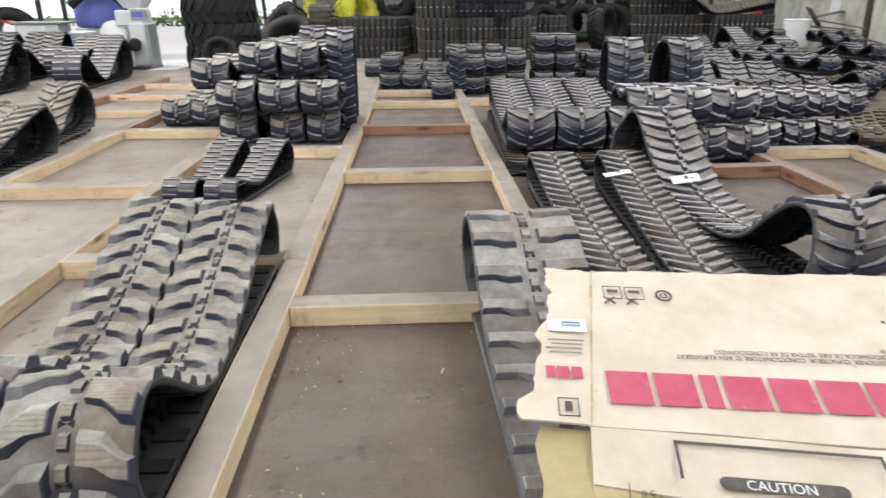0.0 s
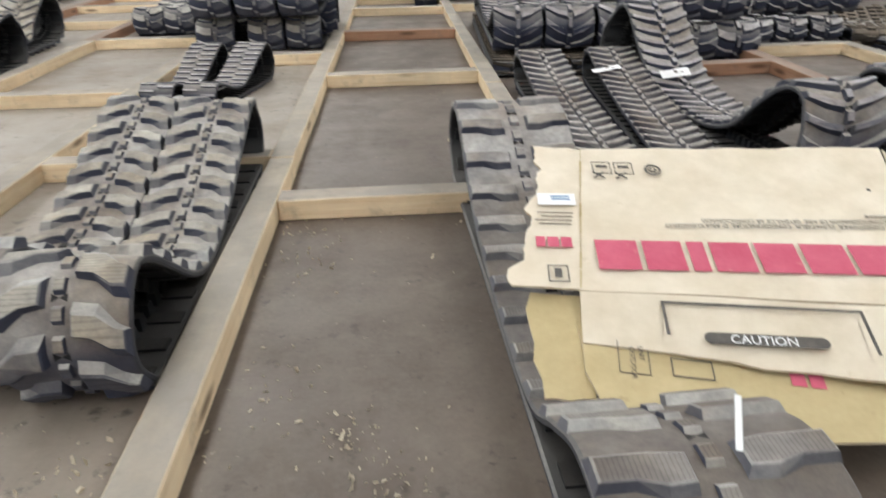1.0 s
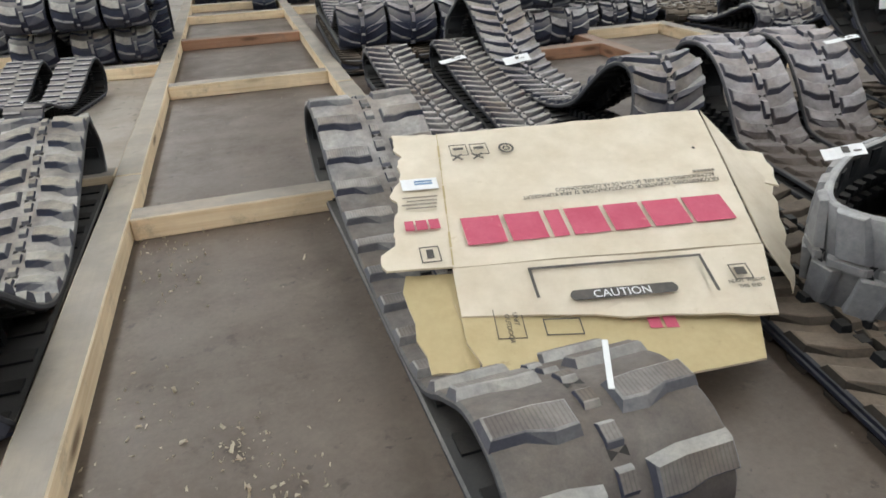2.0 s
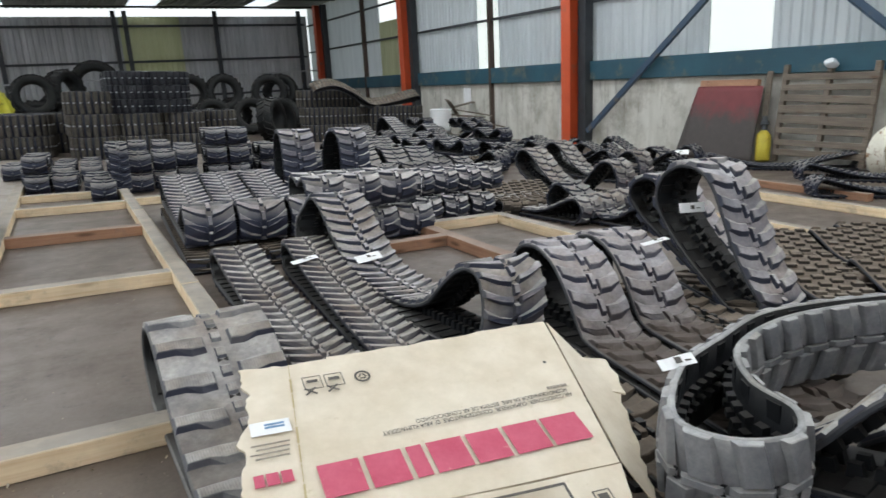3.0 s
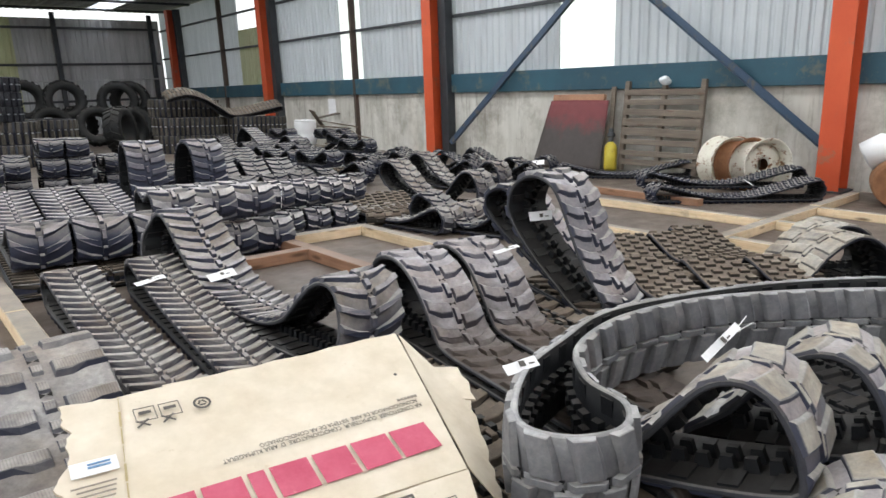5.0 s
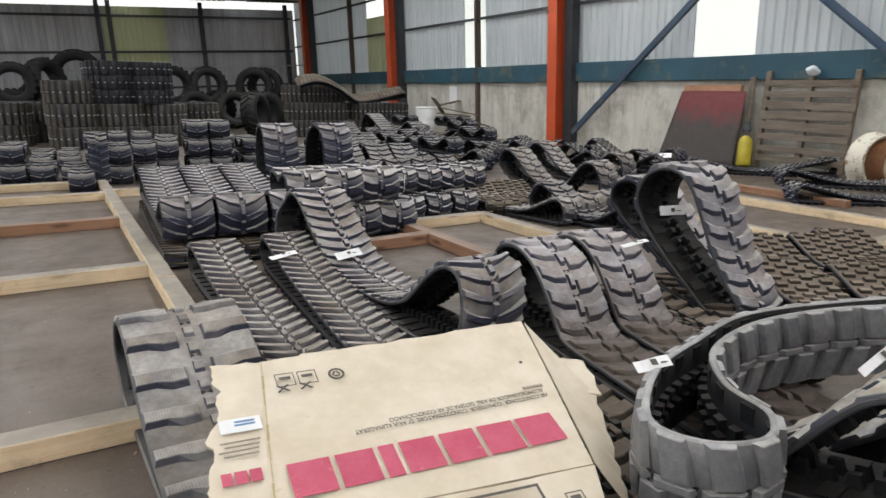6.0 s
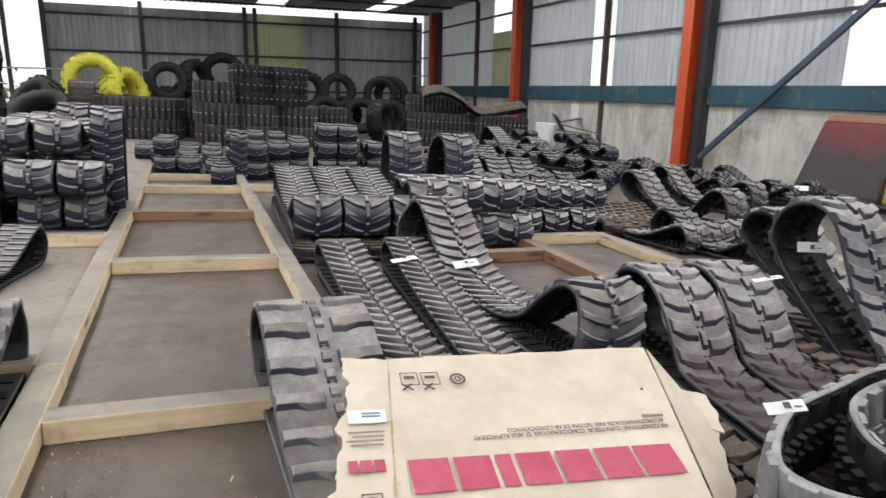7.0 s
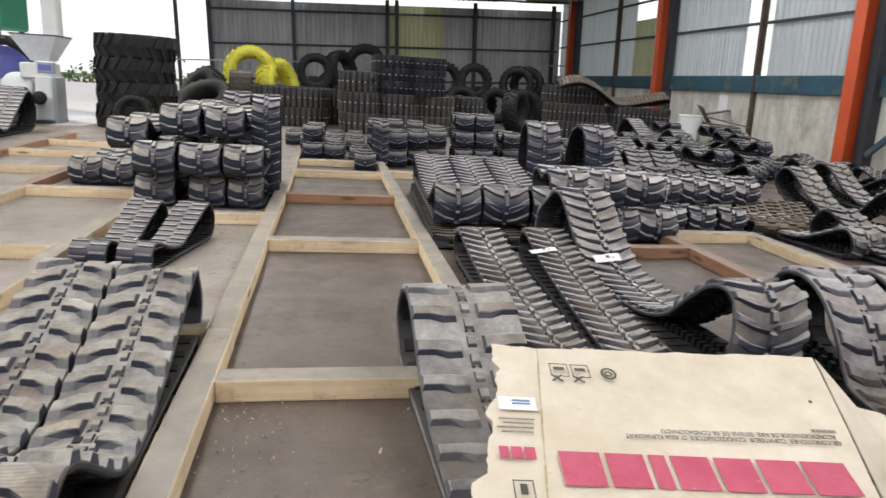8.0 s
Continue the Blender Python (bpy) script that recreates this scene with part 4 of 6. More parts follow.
K("stand_short", [(0.05, 0.0), (0.42, 0.0), (0.50, 0.10), (0.52, 0.32), (0.49, 0.55), (0.40, 0.64), (0.2, 0.64), (0.07, 0.55), (0.02, 0.32), (0.0, 0.08)], 0.24, 0.10, "block", "dim", "short rubber track standing on end beside piled tracks")
K("stand_wide", [(0.05, 0.0), (0.42, 0.0), (0.50, 0.15), (0.52, 0.62), (0.49, 1.08), (0.40, 1.22), (0.2, 1.22), (0.07, 1.08), (0.02, 0.62), (0.0, 0.12)], 0.55, 0.13, "ladder", "drum", "broad rubber track standing on end before a yellow tyre", base="drum")
K("edge_loop", [(2.312, 1.427), (2.474, 1.338), (2.618, 1.42), (2.68, 1.62), (2.882, 1.807), (3.25, 1.868), (3.691, 1.74), (4.11, 1.445), (4.435, 1.108), (4.648, 0.783), (4.785, 0.669), (4.85, 0.86), (4.61, 1.221), (4.182, 1.594), (3.712, 1.836), (3.25, 1.974), (2.873, 1.911), (2.566, 1.823), (2.292, 1.61)], 0.30, 0.13, "wide", "upright", "grey rubber track standing on its edge in a long hairpin", flat=True, split=True, base="upright")
K("arch", [(0.018, 0.12), (0.09, 0.078), (0.275, 0.032), (0.46, 0.0), (0.58, -0.018), (0.65, -0.01), (0.64, 0.028), (0.58, 0.078), (0.495, 0.156), (0.395, 0.294), (0.31, 0.386), (0.22, 0.418), (0.138, 0.395), (0.073, 0.321), (0.028, 0.22)], 0.36, 0.15, "plate", "tan", "tan dusty rubber track arched up beside a standing loop", split=True, base="grey")
K("arch_low", [(0.0, 0.0), (0.18, 0.0), (0.30, 0.0), (0.36, 0.04), (0.35, 0.11), (0.28, 0.19), (0.18, 0.235), (0.06, 0.21), (-0.04, 0.13), (-0.07, 0.04)], 0.385, 0.14, "plate", "tan", "tan dusty rubber track in a low hump beside a taller arch", split=True, base="grey")
K("bed", dogbone(1.45, 0.05, 0.05, 0.045, 0.5), 0.40, 0.15, "block", "brown", "dark brown rubber track lying flat under others", base="brown")
# near black, with the deep shade inside the hairpin painted in
K("bed_dark", dogbone(1.45, 0.05, 0.05, 0.045, 0.5), 0.40, 0.13, "ladder", "inner", "black rubber track lying flat under arched tracks, darkened for shade", base="inner")
K("deep", [(0.32, 0.02), (0.55, 0.0), (0.95, 0.0), (1.30, 0.02), (1.60, 0.09), (1.82, 0.22), (1.90, 0.38), (1.82, 0.505), (1.70, 0.51), (1.55, 0.40), (1.36, 0.22), (1.14, 0.09), (0.94, 0.06), (0.78, 0.12), (0.62, 0.32), (0.50, 0.435), (0.37, 0.44), (0.27, 0.32), (0.24, 0.14)], 0.40, 0.12, "slab", "mud", "dusty rubber track sagging deep between two raised ends", base="mud")
K("low_loop", dogbone(1.75, 0.25, 0.12, 0.07, 0.4), 0.36, 0.12, "slab", "mud", "dusty rubber track lying low with one rounded end", base="mud")
K("wide_arch", [(0.06, 0.0), (0.4, 0.0), (0.78, 0.0), (0.86, 0.04), (0.80, 0.08), (0.70, 0.13), (0.55, 0.28), (0.36, 0.385), (0.2, 0.375), (0.05, 0.27), (-0.02, 0.12), (0.0, 0.03)], 0.37, 0.14, "plate", "tan", "dusty rubber track arched high on the floor", base="tan")
OVAL = [(0.0, -0.45), (0.7, -0.42), (0.95, 0.0), (0.7, 0.42), (0.0, 0.45), (-0.7, 0.42), (-0.95, 0.0), (-0.7, -0.42)]
K("drum", OVAL, 0.48, 0.14, "bar", "drum", "old brown rubber track lying on its edge in a stack", flat=True, teeth=False, base="edge")
K("drum_new", OVAL, 0.30, 0.14, "bar", "blue_rubber", "new black rubber track lying on its edge in a stack", flat=True, teeth=False, base="blue_rubber")
K("drape", [(0.0, 0.0), (0.5, 0.10), (1.0, -0.05), (1.45, -0.36), (1.75, -0.50), (2.1, -0.50), (2.7, -0.40), (3.3, -0.30), (3.42, -0.21), (3.3, -0.12), (2.8, -0.24), (2.2, -0.38), (1.8, -0.38), (1.5, -0.20), (1.0, 0.08), (0.5, 0.23), (0.05, 0.12)], 0.42, 0.11, "ladder", "drum", "worn brown rubber track thrown across a stack", base="brown")

# ---------------------------------------------------------------- tracks: places
put("left_big", -0.045, 1.70, 0.6)
put("left_big", -0.41, 1.78, 0.4)
put("lane_big", 1.328, 0.98, 1.8)
put("fine", 1.755, 2.30, -0.5)
put("fine", 2.07, 2.33, -4.5, label="long rubber track with fine chevron lugs and a white tag")
put("wave", 2.72, 3.03, 4)
put("hump", 2.875, 1.27, -9)
put("hump", 3.24, 1.296, -11, label="wide rubber excavator track humped up, with a loose tag")
put("tall", 4.27, 2.50, 0)
put("tall_low", 4.56, 2.92, 0)
G = "packed row of tracks"
for x in (1.74, 2.15, 2.57):
    put("under", x - 0.03, 5.45, -3, group=G)
    put("mid", x, 5.62, -3, 0.15, group=G)
G = "stacked rows of black tracks"
for x in (3.22, 3.58):
    put("roll", x, 5.72, -4, group=G)
for x in (2.72, 3.05, 3.40):
    put("roll_short", x, 5.72, -4, 0.32, group=G)
for x in (4.05, 4.37, 4.70):
    put("mini", x, 6.32, -4, group=G)
for x in (4.0, 4.29, 4.58, 4.86):
    put("mini_short", x, 6.40, -4, 0.262, group=G)
for x in (3.95, 4.35, 4.8, 5.2):
    put("under", x, 7.9, -8)
    put("loop", x + 0.1, 8.3, -8, 0.15)
put("hoop", 3.20, 8.10, -3, 0.0, tilt=-4)
put("hoop", 3.80, 8.00, 8, 0.0, label="blackish rubber track standing upright as a rounded hoop")
put("loop", 2.95, 7.9, 20, 0.0)
# left of the lane
put("ladder", -0.78, 4.70, -8)
put("ladder", -0.50, 4.68, -12)
G = "stack of tracks beside the lane"
for x in (-0.88, -0.42, -0.07):
    put("pile_slim" if x != -0.88 else "pile", x, 6.78, 0, group=G)
for x in (-0.84, -0.45, -0.07):
    put("pile", x, 6.62, 0, 0.32, group=G)
for x in (-0.68, -0.28):
    put("pile", x, 6.98, 0, 0.64, group=G)
put("pile", -1.14, 6.95, 3, 0.50, group=G)
for x in (-1.83, -1.5):
    put("pile_slim", x, 7.85, 0, group=G)
put("stand", 0.06, 7.4, 2)
put("stand", -0.30, 7.95, 2)
for x, z in ((-0.95, 0.0), (-0.6, 0.0), (-0.95, 0.29), (-0.6, 0.29), (-0.9, 0.58), (-0.5, 0.58)):
    put("pile", x, 9.2, 0, z, group=G)
G = "dusty tracks in a row beyond the timber frames"
for x, y in ((-2.56, 4.28), (-2.98, 4.48), (-3.40, 4.30)):
    put("low", x, y, 0, group=G)
put("small_loop", -2.80, 6.75, 2)
put("ladder_wave", -4.65, 11.30, 2)
put("ladder_wave", -5.18, 12.7, 4)
put("ladder_wave", -5.70, 13.1, 6)
put("loop", -5.25, 7.35, 4)
put("loop", -5.66, 7.25, 6)
put("loop", -6.08, 7.40, 6)
G = "dark tracks heaped beside the open side"
for x, y, a, z in ((-5.55, 9.60, 6, 0), (-6.00, 9.75, 6, 0), (-6.46, 9.60, 7, 0), (-6.93, 9.80, 7, 0), (-7.40, 9.60, 8, 0), (-6.25, 12.7, 6, 0), (-6.72, 12.9, 6, 0),
                   (-7.2, 12.8, 8, 0), (-7.7, 12.6, 8, 0), (-7.95, 9.9, 8, 0)):
    put("heap", x, y, a, z, group=G)
# far end of the lane
G = "small rolled tracks at the lane's end"
for x, y, z in ((0.44, 10.9, 0), (0.78, 10.9, 0), (0.44, 10.95, 0.28), (1.2, 9.75, 0), (1.15, 10.55, 0.0), (0.35, 12.2, 0), (0.75, 12.2, 0), (1.15, 12.2, 0),
                (1.70, 10.35, 0), (2.05, 10.6, 0), (1.70, 10.35, 0.28), (2.05, 10.6, 0.28),
                (2.42, 11.0, 0), (2.42, 11.0, 0.28), (2.42, 11.6, 0.0), (2.86, 11.0, 0), (3.2, 11.0, 0), (2.86, 11.0, 0.28), (3.2, 11.0, 0.28), (2.86, 11.05, 0.56), (3.2, 11.05, 0.56),
                (2.55, 11.9, 0.0), (2.55, 11.9, 0.28), (0.05, 13.0, 0), (0.42, 13.3, 0), (0.80, 13.2, 0), (1.18, 13.3, 0), (1.56, 13.1, 0), (1.94, 13.2, 0), (2.32, 13.1, 0), (1.56, 13.1, 0.28), (1.94, 13.2, 0.28), (2.32, 13.1, 0.28), (3.55, 12.3, 0), (3.55, 12.3, 0.28), (3.9, 12.6, 0), (3.75, 11.3, 0), (4.1, 11.4, 0), (4.5, 11.3, 0), (3.75, 11.3, 0.28), (4.9, 11.5, 0)):
    put("small_roll", x, y, -4, z, group=G)
put("stand_short", 1.45, 10.3, -2)
# loose tracks over the far floor
put("studs", 5.0, 6.05, -22)
put("studs", 5.42, 6.05, -22)
put("deep", 6.80, 6.04, 12)
put("deep", 8.05, 6.90, 15)
put("ess", 9.25, 7.55, 20)
put("ess", 8.75, 8.5, 14)
put("loop", 9.75, 7.4, 6)
put("ess", 9.6, 9.4, 20)
put("ess", 10.4, 8.2, 15)
for x in (5.32, 5.68, 6.04):
    put("low_loop", x, 5.28 + 0.2 * (x - 5.3), 10)
put("loop", 5.62, 4.72, 10)
for x, y, a, k in ((6.2, 8.9, 8, "loop"), (6.65, 9.0, 8, "loop"), (7.1, 9.4, 10, "ess"), (6.0, 10.4, 5, "loop"), (6.4, 10.4, 5, "small_roll"), (7.3, 11.9, 5, "small_roll"), (7.4, 10.6, 10, "studs"), (8.0, 10.4, 12, "ess"),
                   (8.6, 10.6, 15, "loop"), (8.5, 12.3, 15, "ess"), (9.1, 11.6, 15, "loop"), (9.3, 13.0, 20, "ess"), (9.9, 12.4, 20, "loop"), (9.9, 14.2, 20, "ess"), (10.6, 13.2, 20, "loop"), (10.4, 15.3, 25, "ess"),
                   (8.4, 14.2, 10, "loop"), (8.9, 15.0, 10, "ladder_wave"), (9.5, 15.9, 10, "ess"), (10.9, 14.6, 40, "small_roll"), (11.1, 12.1, 70, "small_roll"), (7.8, 13.4, 5, "loop"), (7.2, 13.2, 5, "loop"),
                   (5.3, 9.6, 0, "small_roll"), (5.65, 9.6, 0, "small_roll"), (5.4, 11.6, 0, "small_roll"), (5.75, 11.6, 0, "small_roll"), (6.1, 12.0, 0, "loop"), (6.5, 12.4, 0, "loop"), (5.1, 12.9, 0, "loop"), (5.9, 13.8, 0, "small_roll"),
                   (6.3, 13.8, 0, "small_roll"), (6.7, 14.6, 0, "small_roll"), (7.1, 14.8, 0, "loop"), (7.6, 15.3, 0, "loop"), (8.2, 16.2, 0, "ess"), (9.0, 17.2, 0, "loop"), (10.2, 17.0, 10, "ess"), (4.6, 13.5, 0, "small_roll"), (4.2, 13.0, 0, "small_roll")):
    put(k, x, y, a)
for x, y, z in ((6.2, 8.95, 0.36), (7.35, 11.95, 0.28), (8.0, 10.6, 0.40), (9.3, 13.2, 0.4), (10.3, 15.5, 0.4), (6.4, 10.5, 0.28), (9.9, 14.4, 0.45), (8.9, 15.3, 0.45)):
    put("small_roll", x, y, 8, z)
put("studs", 5.0, 2.62, -36)
put("studs", 5.40, 2.40, -36)
put("wide_arch", 6.35, 1.85, 62)
put("wide_arch", 6.75, 2.05, 58)
put("thin_flat", 8.78, 5.22, -127)
put("thin_flat", 9.35, 5.76, -131, 0.10)
put("thin_flat", 10.3, 8.05, -135)
put("edge_loop", 0, 0, 0, -0.030, roll=-2.86)
put("bed", 2.16, 0.62, -8)
put("bed", 2.44, 1.30, -9, label="dark brown rubber track lying flat between cardboard and humped tracks")
for x, y, a in ((2.30, -0.75, -10),):
    put("bed", x, y, a)
for x, y, a in ((2.70, 0.10, -8), (3.12, 0.08, -10), (3.55, 0.10, -13), (3.97, 0.25, -16), (4.38, 0.40, -18)):
    put("bed_dark", x, y, a)
G = "arched tracks inside the hairpin"
put("arch", 2.92, 0.955, 10, 0.085, group=G)
put("arch", 3.35, 0.875, 12, 0.085, group=G)
put("arch_low", 2.86, 0.60, 20, 0.085, group=G)
put("arch_low", 3.28, 0.55, 20, 0.085, group=G)
put("arch_low", 3.72, 0.55, 20, 0.085, group=G)
for x, y, a in ((3.62, 1.98, -14), (4.02, 2.02, -20)):
    put("bed", x, y, a, label="dark brown rubber track lying flat behind humped tracks")
for x, y, a in ((4.42, 2.02, -34), (4.72, 1.70, -36), (5.10, 1.45, -38), (5.78, 2.42, -36)):
    put("studs", x, y, a)
# tracks on edge, piled like drums
G = "piles of tracks on edge"
for x, y in ((1.42, 17.3), (2.35, 17.4), (3.28, 17.5)):
    put("drum", x, y, 90, 0, group=G)
    put("drum", x - 0.02, y + 0.05, 92, 0.48, group=G)
put("drum", 1.40, 17.4, 88, 0.96, group=G)
for x in (2.22, 3.02):
    for z in (0.96, 1.26, 1.56):
        put("drum_new", x, 17.5, 90, z, group=G)
put("drum", -0.3, 18.1, 4, 0.0, group=G)
put("drum", -0.3, 18.1, 8, 0.48, group=G)
put("drum", 0.35, 19.4, 5, 0.0, group=G)
put("drum", 0.35, 19.4, 0, 0.48, group=G)
for x in (-1.3,):
    for z in (0.0, 0.48):
        put("drum", x, 19.4, 85, z, group=G)
for x, y in ((7.75, 19.0), (9.65, 18.9)):
    put("drum", x, y, -3, 0.0, group=G)
    put("drum", x, y + 0.1, 2, 0.48, group=G)
put("drum", 7.75, 19.35, 5, 0.96, group=G)
put("drape", 6.95, 18.72, -87, 0.99, roll=30)
put("stand_wide", -1.52, 18.05, 4, 0.0)
for x, z in ((4.4, 0.0), (4.4, 0.48)):
    put("drum", x, 19.2, 88, z, group=G)


# ---------------------------------------------------------------- tyres
def tyre_mesh(radius, width, hole, mats, bars=20):
    half = width / 2
    ring = [(hole, -half * 0.55), (hole + (radius - hole) * 0.25, -half * 0.95), (radius * 0.9, -half), (radius * 0.925, -half * 0.75), (radius * 0.93, 0), (radius * 0.925, half * 0.75), (radius * 0.9, half), (hole + (radius - hole) * 0.25, half * 0.95), (hole, half * 0.55), (hole + 0.03, 0)]
    body = finish(revolve(ring, 40, True), "carcass", mats, True)
    bm = bmesh.new()
    step = 2 * math.pi / bars
    for i in range(bars):
        for side in (1, -1):
            a0 = i * step + (step / 2 if side < 0 else 0)
            poly = [(0.0, 0.02), (0.42, 0.02), (1.02, 1.0), (0.62, 1.0)]

            def at(a, v, r):
                ang = a0 + a * step * 0.9
                rr = r - 0.035 * radius * v * v
                return (rr * math.cos(ang), rr * math.sin(ang), side * v * half)

            low = [bm.verts.new(at(a, v, radius * 0.91)) for a, v in poly]
            top = [bm.verts.new(at(a, v, radius * 1.0)) for a, v in poly]
            bm.faces.new(top)
            for j in range(4):
                bm.faces.new((low[j], low[(j + 1) % 4], top[(j + 1) % 4], top[j]))
    bmesh.ops.recalc_face_normals(bm, faces=bm.faces)
    return body, finish(bm, "tread", mats)


def tyre(radius, width, hole, mats, label, m):
    t = thing("tractor_tyre", label, "tyre", m)
    body, tread = tyre_mesh(radius, width, hole, mats)
    part("carcass", body, None, t)
    part("tread", tread, None, t)
    return t


TY = tyre(0.78, 0.46, 0.44, M["tyre"], "large worn black tractor tyre leaning in a heap", pose(0.9, 26.0, 0.76, 84, 0, 10))


def more_tyre(x, y, z, rx, rz, label="", ry=0.0):
    return tagged(copy_thing(TY, pose(x, y, z, rx, ry, rz)), label, group="heap of tractor tyres")


tagged(TY, group="heap of tractor tyres")
LESS = tagged(tyre(0.64, 0.42, 0.35, M["tyre"], "worn black tractor tyre propped up in a heap", pose(5.75, 24.1, 1.42, 86, 0, 4)), group="heap of tractor tyres")
for x, y, z, rx, rz in ((4.68, 24.1, 1.40, 84, 12), (7.32, 24.1, 1.42, 86, -16), (7.85, 24.6, 1.44, 82, -30), (5.25, 23.7, 0.62, 74, 8), (6.50, 23.6, 0.64, 72, -6), (7.60, 23.7, 0.62, 74, -14), (4.15, 23.9, 0.62, 80, 14), (3.1, 24.2, 0.64, 84, 0),
                        (0.20, 24.0, 1.38, 84, 6), (0.15, 24.2, 0.62, 70, 0), (1.35, 24.3, 0.62, 76, 10), (2.3, 24.5, 0.62, 80, -10), (6.2, 24.9, 0.64, 86, 10), (8.7, 24.3, 0.62, 80, -30)):
    tagged(copy_thing(LESS, pose(x, y, z, rx, 0, rz)), group="heap of tractor tyres")
for x, y, z, rx, rz in ((1.08, 24.7, 1.42, 80, 55), (1.95, 25.2, 1.72, 85, -5), (2.05, 25.4, 0.60, 70, 5), (-1.0, 23.6, 0.78, 85, -10), (4.1, 26.3, 0.9, 75, 10)):
    more_tyre(x, y, z, rx, rz)
for x, y, rz in ((6.05, 19.4, 52), (6.5, 20.3, 38)):
    tagged(copy_thing(LESS, pose(x, y, 0.63, 84, 0, rz)), "worn tractor tyre leaning beside piled tracks", group="heap of tractor tyres")
for i in range(4):
    more_tyre(-3.22 + 0.03 * (i % 2), 15.2, 0.235 + 0.455 * i, 0, 25 * i, "large black tractor tyre stacked flat on others")
small = tyre(0.36, 0.26, 0.22, M["tyre"], "small black tyre leaning against a stack", pose(-2.95, 13.95, 0.36, 80, 0, 5))
more_tyre(-2.35, 17.6, 0.45, 35, -30, "large black tyre lying slanted")
more_tyre(-2.6, 18.8, 0.6, 60, -50, "large black tyre lying slanted")
yellow = tyre(0.76, 0.52, 0.40, M["yellow"], "tractor tyre covered in bright yellow paint", pose(-1.55, 20.6, 1.25, 84, 0, 8))
copy_thing(yellow, pose(-0.80, 20.9, 0.95, 75, 12, 55))
copy_thing(yellow, pose(-1.4, 21.6, 0.24, 0, 0, 0))
more_tyre(-1.2, 21.6, 0.72, 0, 30, "black tractor tyre lying under a yellow one")


# ---------------------------------------------------------------- cardboard
def card_z(x, y):
    return 0.458 - 0.32 * (2.41 - y) + 0.012


def lerp(a, b, t):
    return a + (b - a) * t


def sheet(name, corners, nx, ny, parent, ragged=(), drop=0.0, seed=1, thick=0.006, mat="card", torn=()):
    """A piece of corrugated board over four floor-plan corners (near left, near right, far right, far left), bent a little."""
    rng = random.Random(seed)
    bm = bmesh.new()
    layers = []
    grid = []
    for j in range(ny + 1):
        row = []
        for i in range(nx + 1):
            u, v = i / nx, j / ny
            p = [lerp(lerp(corners[0][k], corners[1][k], u), lerp(corners[3][k], corners[2][k], u), v) for k in range(3)]
            if (i == 0 and "left" in ragged) or (i == nx and "right" in ragged):
                p[0] += rng.uniform(-0.006, 0.006) if torn else rng.uniform(-0.014, 0.014)
            if torn and i < 3:
                p[0] += float(np.interp(v, [q[0] for q in torn], [q[1] for q in torn])) * (1 - i / 3)
            if (j == 0 and "near" in ragged) or (j == ny and "far" in ragged):
                p[1] += rng.uniform(-0.008, 0.008)
            p[2] += 0.006 * noise.noise(Vector((p[0] * 3, p[1] * 3, seed))) - drop
            row.append(p)
        grid.append(row)
    for dz in (0.0, -thick):
        layers.append([[bm.verts.new((p[0], p[1], p[2] + dz)) for p in row] for row in grid])
    top, low = layers
    for j in range(ny):
        for i in range(nx):
            bm.faces.new((top[j][i], top[j][i + 1], top[j + 1][i + 1], top[j + 1][i]))
            bm.faces.new((low[j][i], low[j + 1][i], low[j + 1][i + 1], low[j][i + 1]))
    rim = [(0, i) for i in range(nx + 1)] + [(j, nx) for j in range(1, ny + 1)] + [(ny, i) for i in range(nx - 1, -1, -1)] + [(j, 0) for j in range(ny - 1, 0, -1)]
    for a, b in zip(rim, rim[1:] + rim[:1]):
        f = bm.faces.new((top[a[0]][a[1]], low[a[0]][a[1]], low[b[0]][b[1]], top[b[0]][b[1]]))
        f.material_index = 1
    bmesh.ops.recalc_face_normals(bm, faces=bm.faces)
    return part(name, bm, [M[mat], M["card_edge"]], parent)


def on_card(*pts):
    return [(x, y, card_z(x, y)) for x, y in pts]


carton = thing("cardboard_carton", "flattened tan cardboard carton with red and black print", "cardboard")
MAIN = sheet("main_panel", on_card((1.243, 1.79), (2.15, 1.675), (2.362, 2.312), (1.375, 2.368)), 14, 10, carton, ("far",), seed=3)
FLAP = sheet("side_flap", on_card((1.085, 1.815), (1.246, 1.79), (1.378, 2.366), (1.228, 2.395)), 7, 40, carton, ("left", "far"), seed=4, torn=((0.0, -0.012), (0.05, -0.030), (0.10, -0.026), (0.15, 0.004), (0.30, 0.010), (0.44, 0.016), (0.50, -0.004), (0.56, 0.004), (0.62, 0.030), (0.74, 0.022), (0.80, 0.030), (0.86, 0.010), (1.0, 0.0)))
FRONT = sheet("front_panel", [(1.222, 1.65, 0.205), (2.045, 1.462, 0.145), (2.150, 1.670, card_z(2.15, 1.67)), (1.243, 1.785, card_z(1.24, 1.785))], 12, 5, carton, ("near",), seed=5)
sheet("end_flap", [(2.156, 1.67, card_z(2.15, 1.67)), (2.225, 1.58, 0.10), (2.45, 1.98, 0.25), (2.368, 2.305, card_z(2.36, 2.305))], 4, 12, carton, ("right", "near"), seed=6)
sheet("torn_tab", [(2.36, 2.02, 0.275), (2.47, 1.97, 0.255), (2.56, 2.16, 0.30), (2.40, 2.20, 0.33)], 4, 4, carton, ("right", "far"), seed=7)
under = thing("cardboard_sheet", "second tan cardboard sheet lying under the carton", "cardboard")
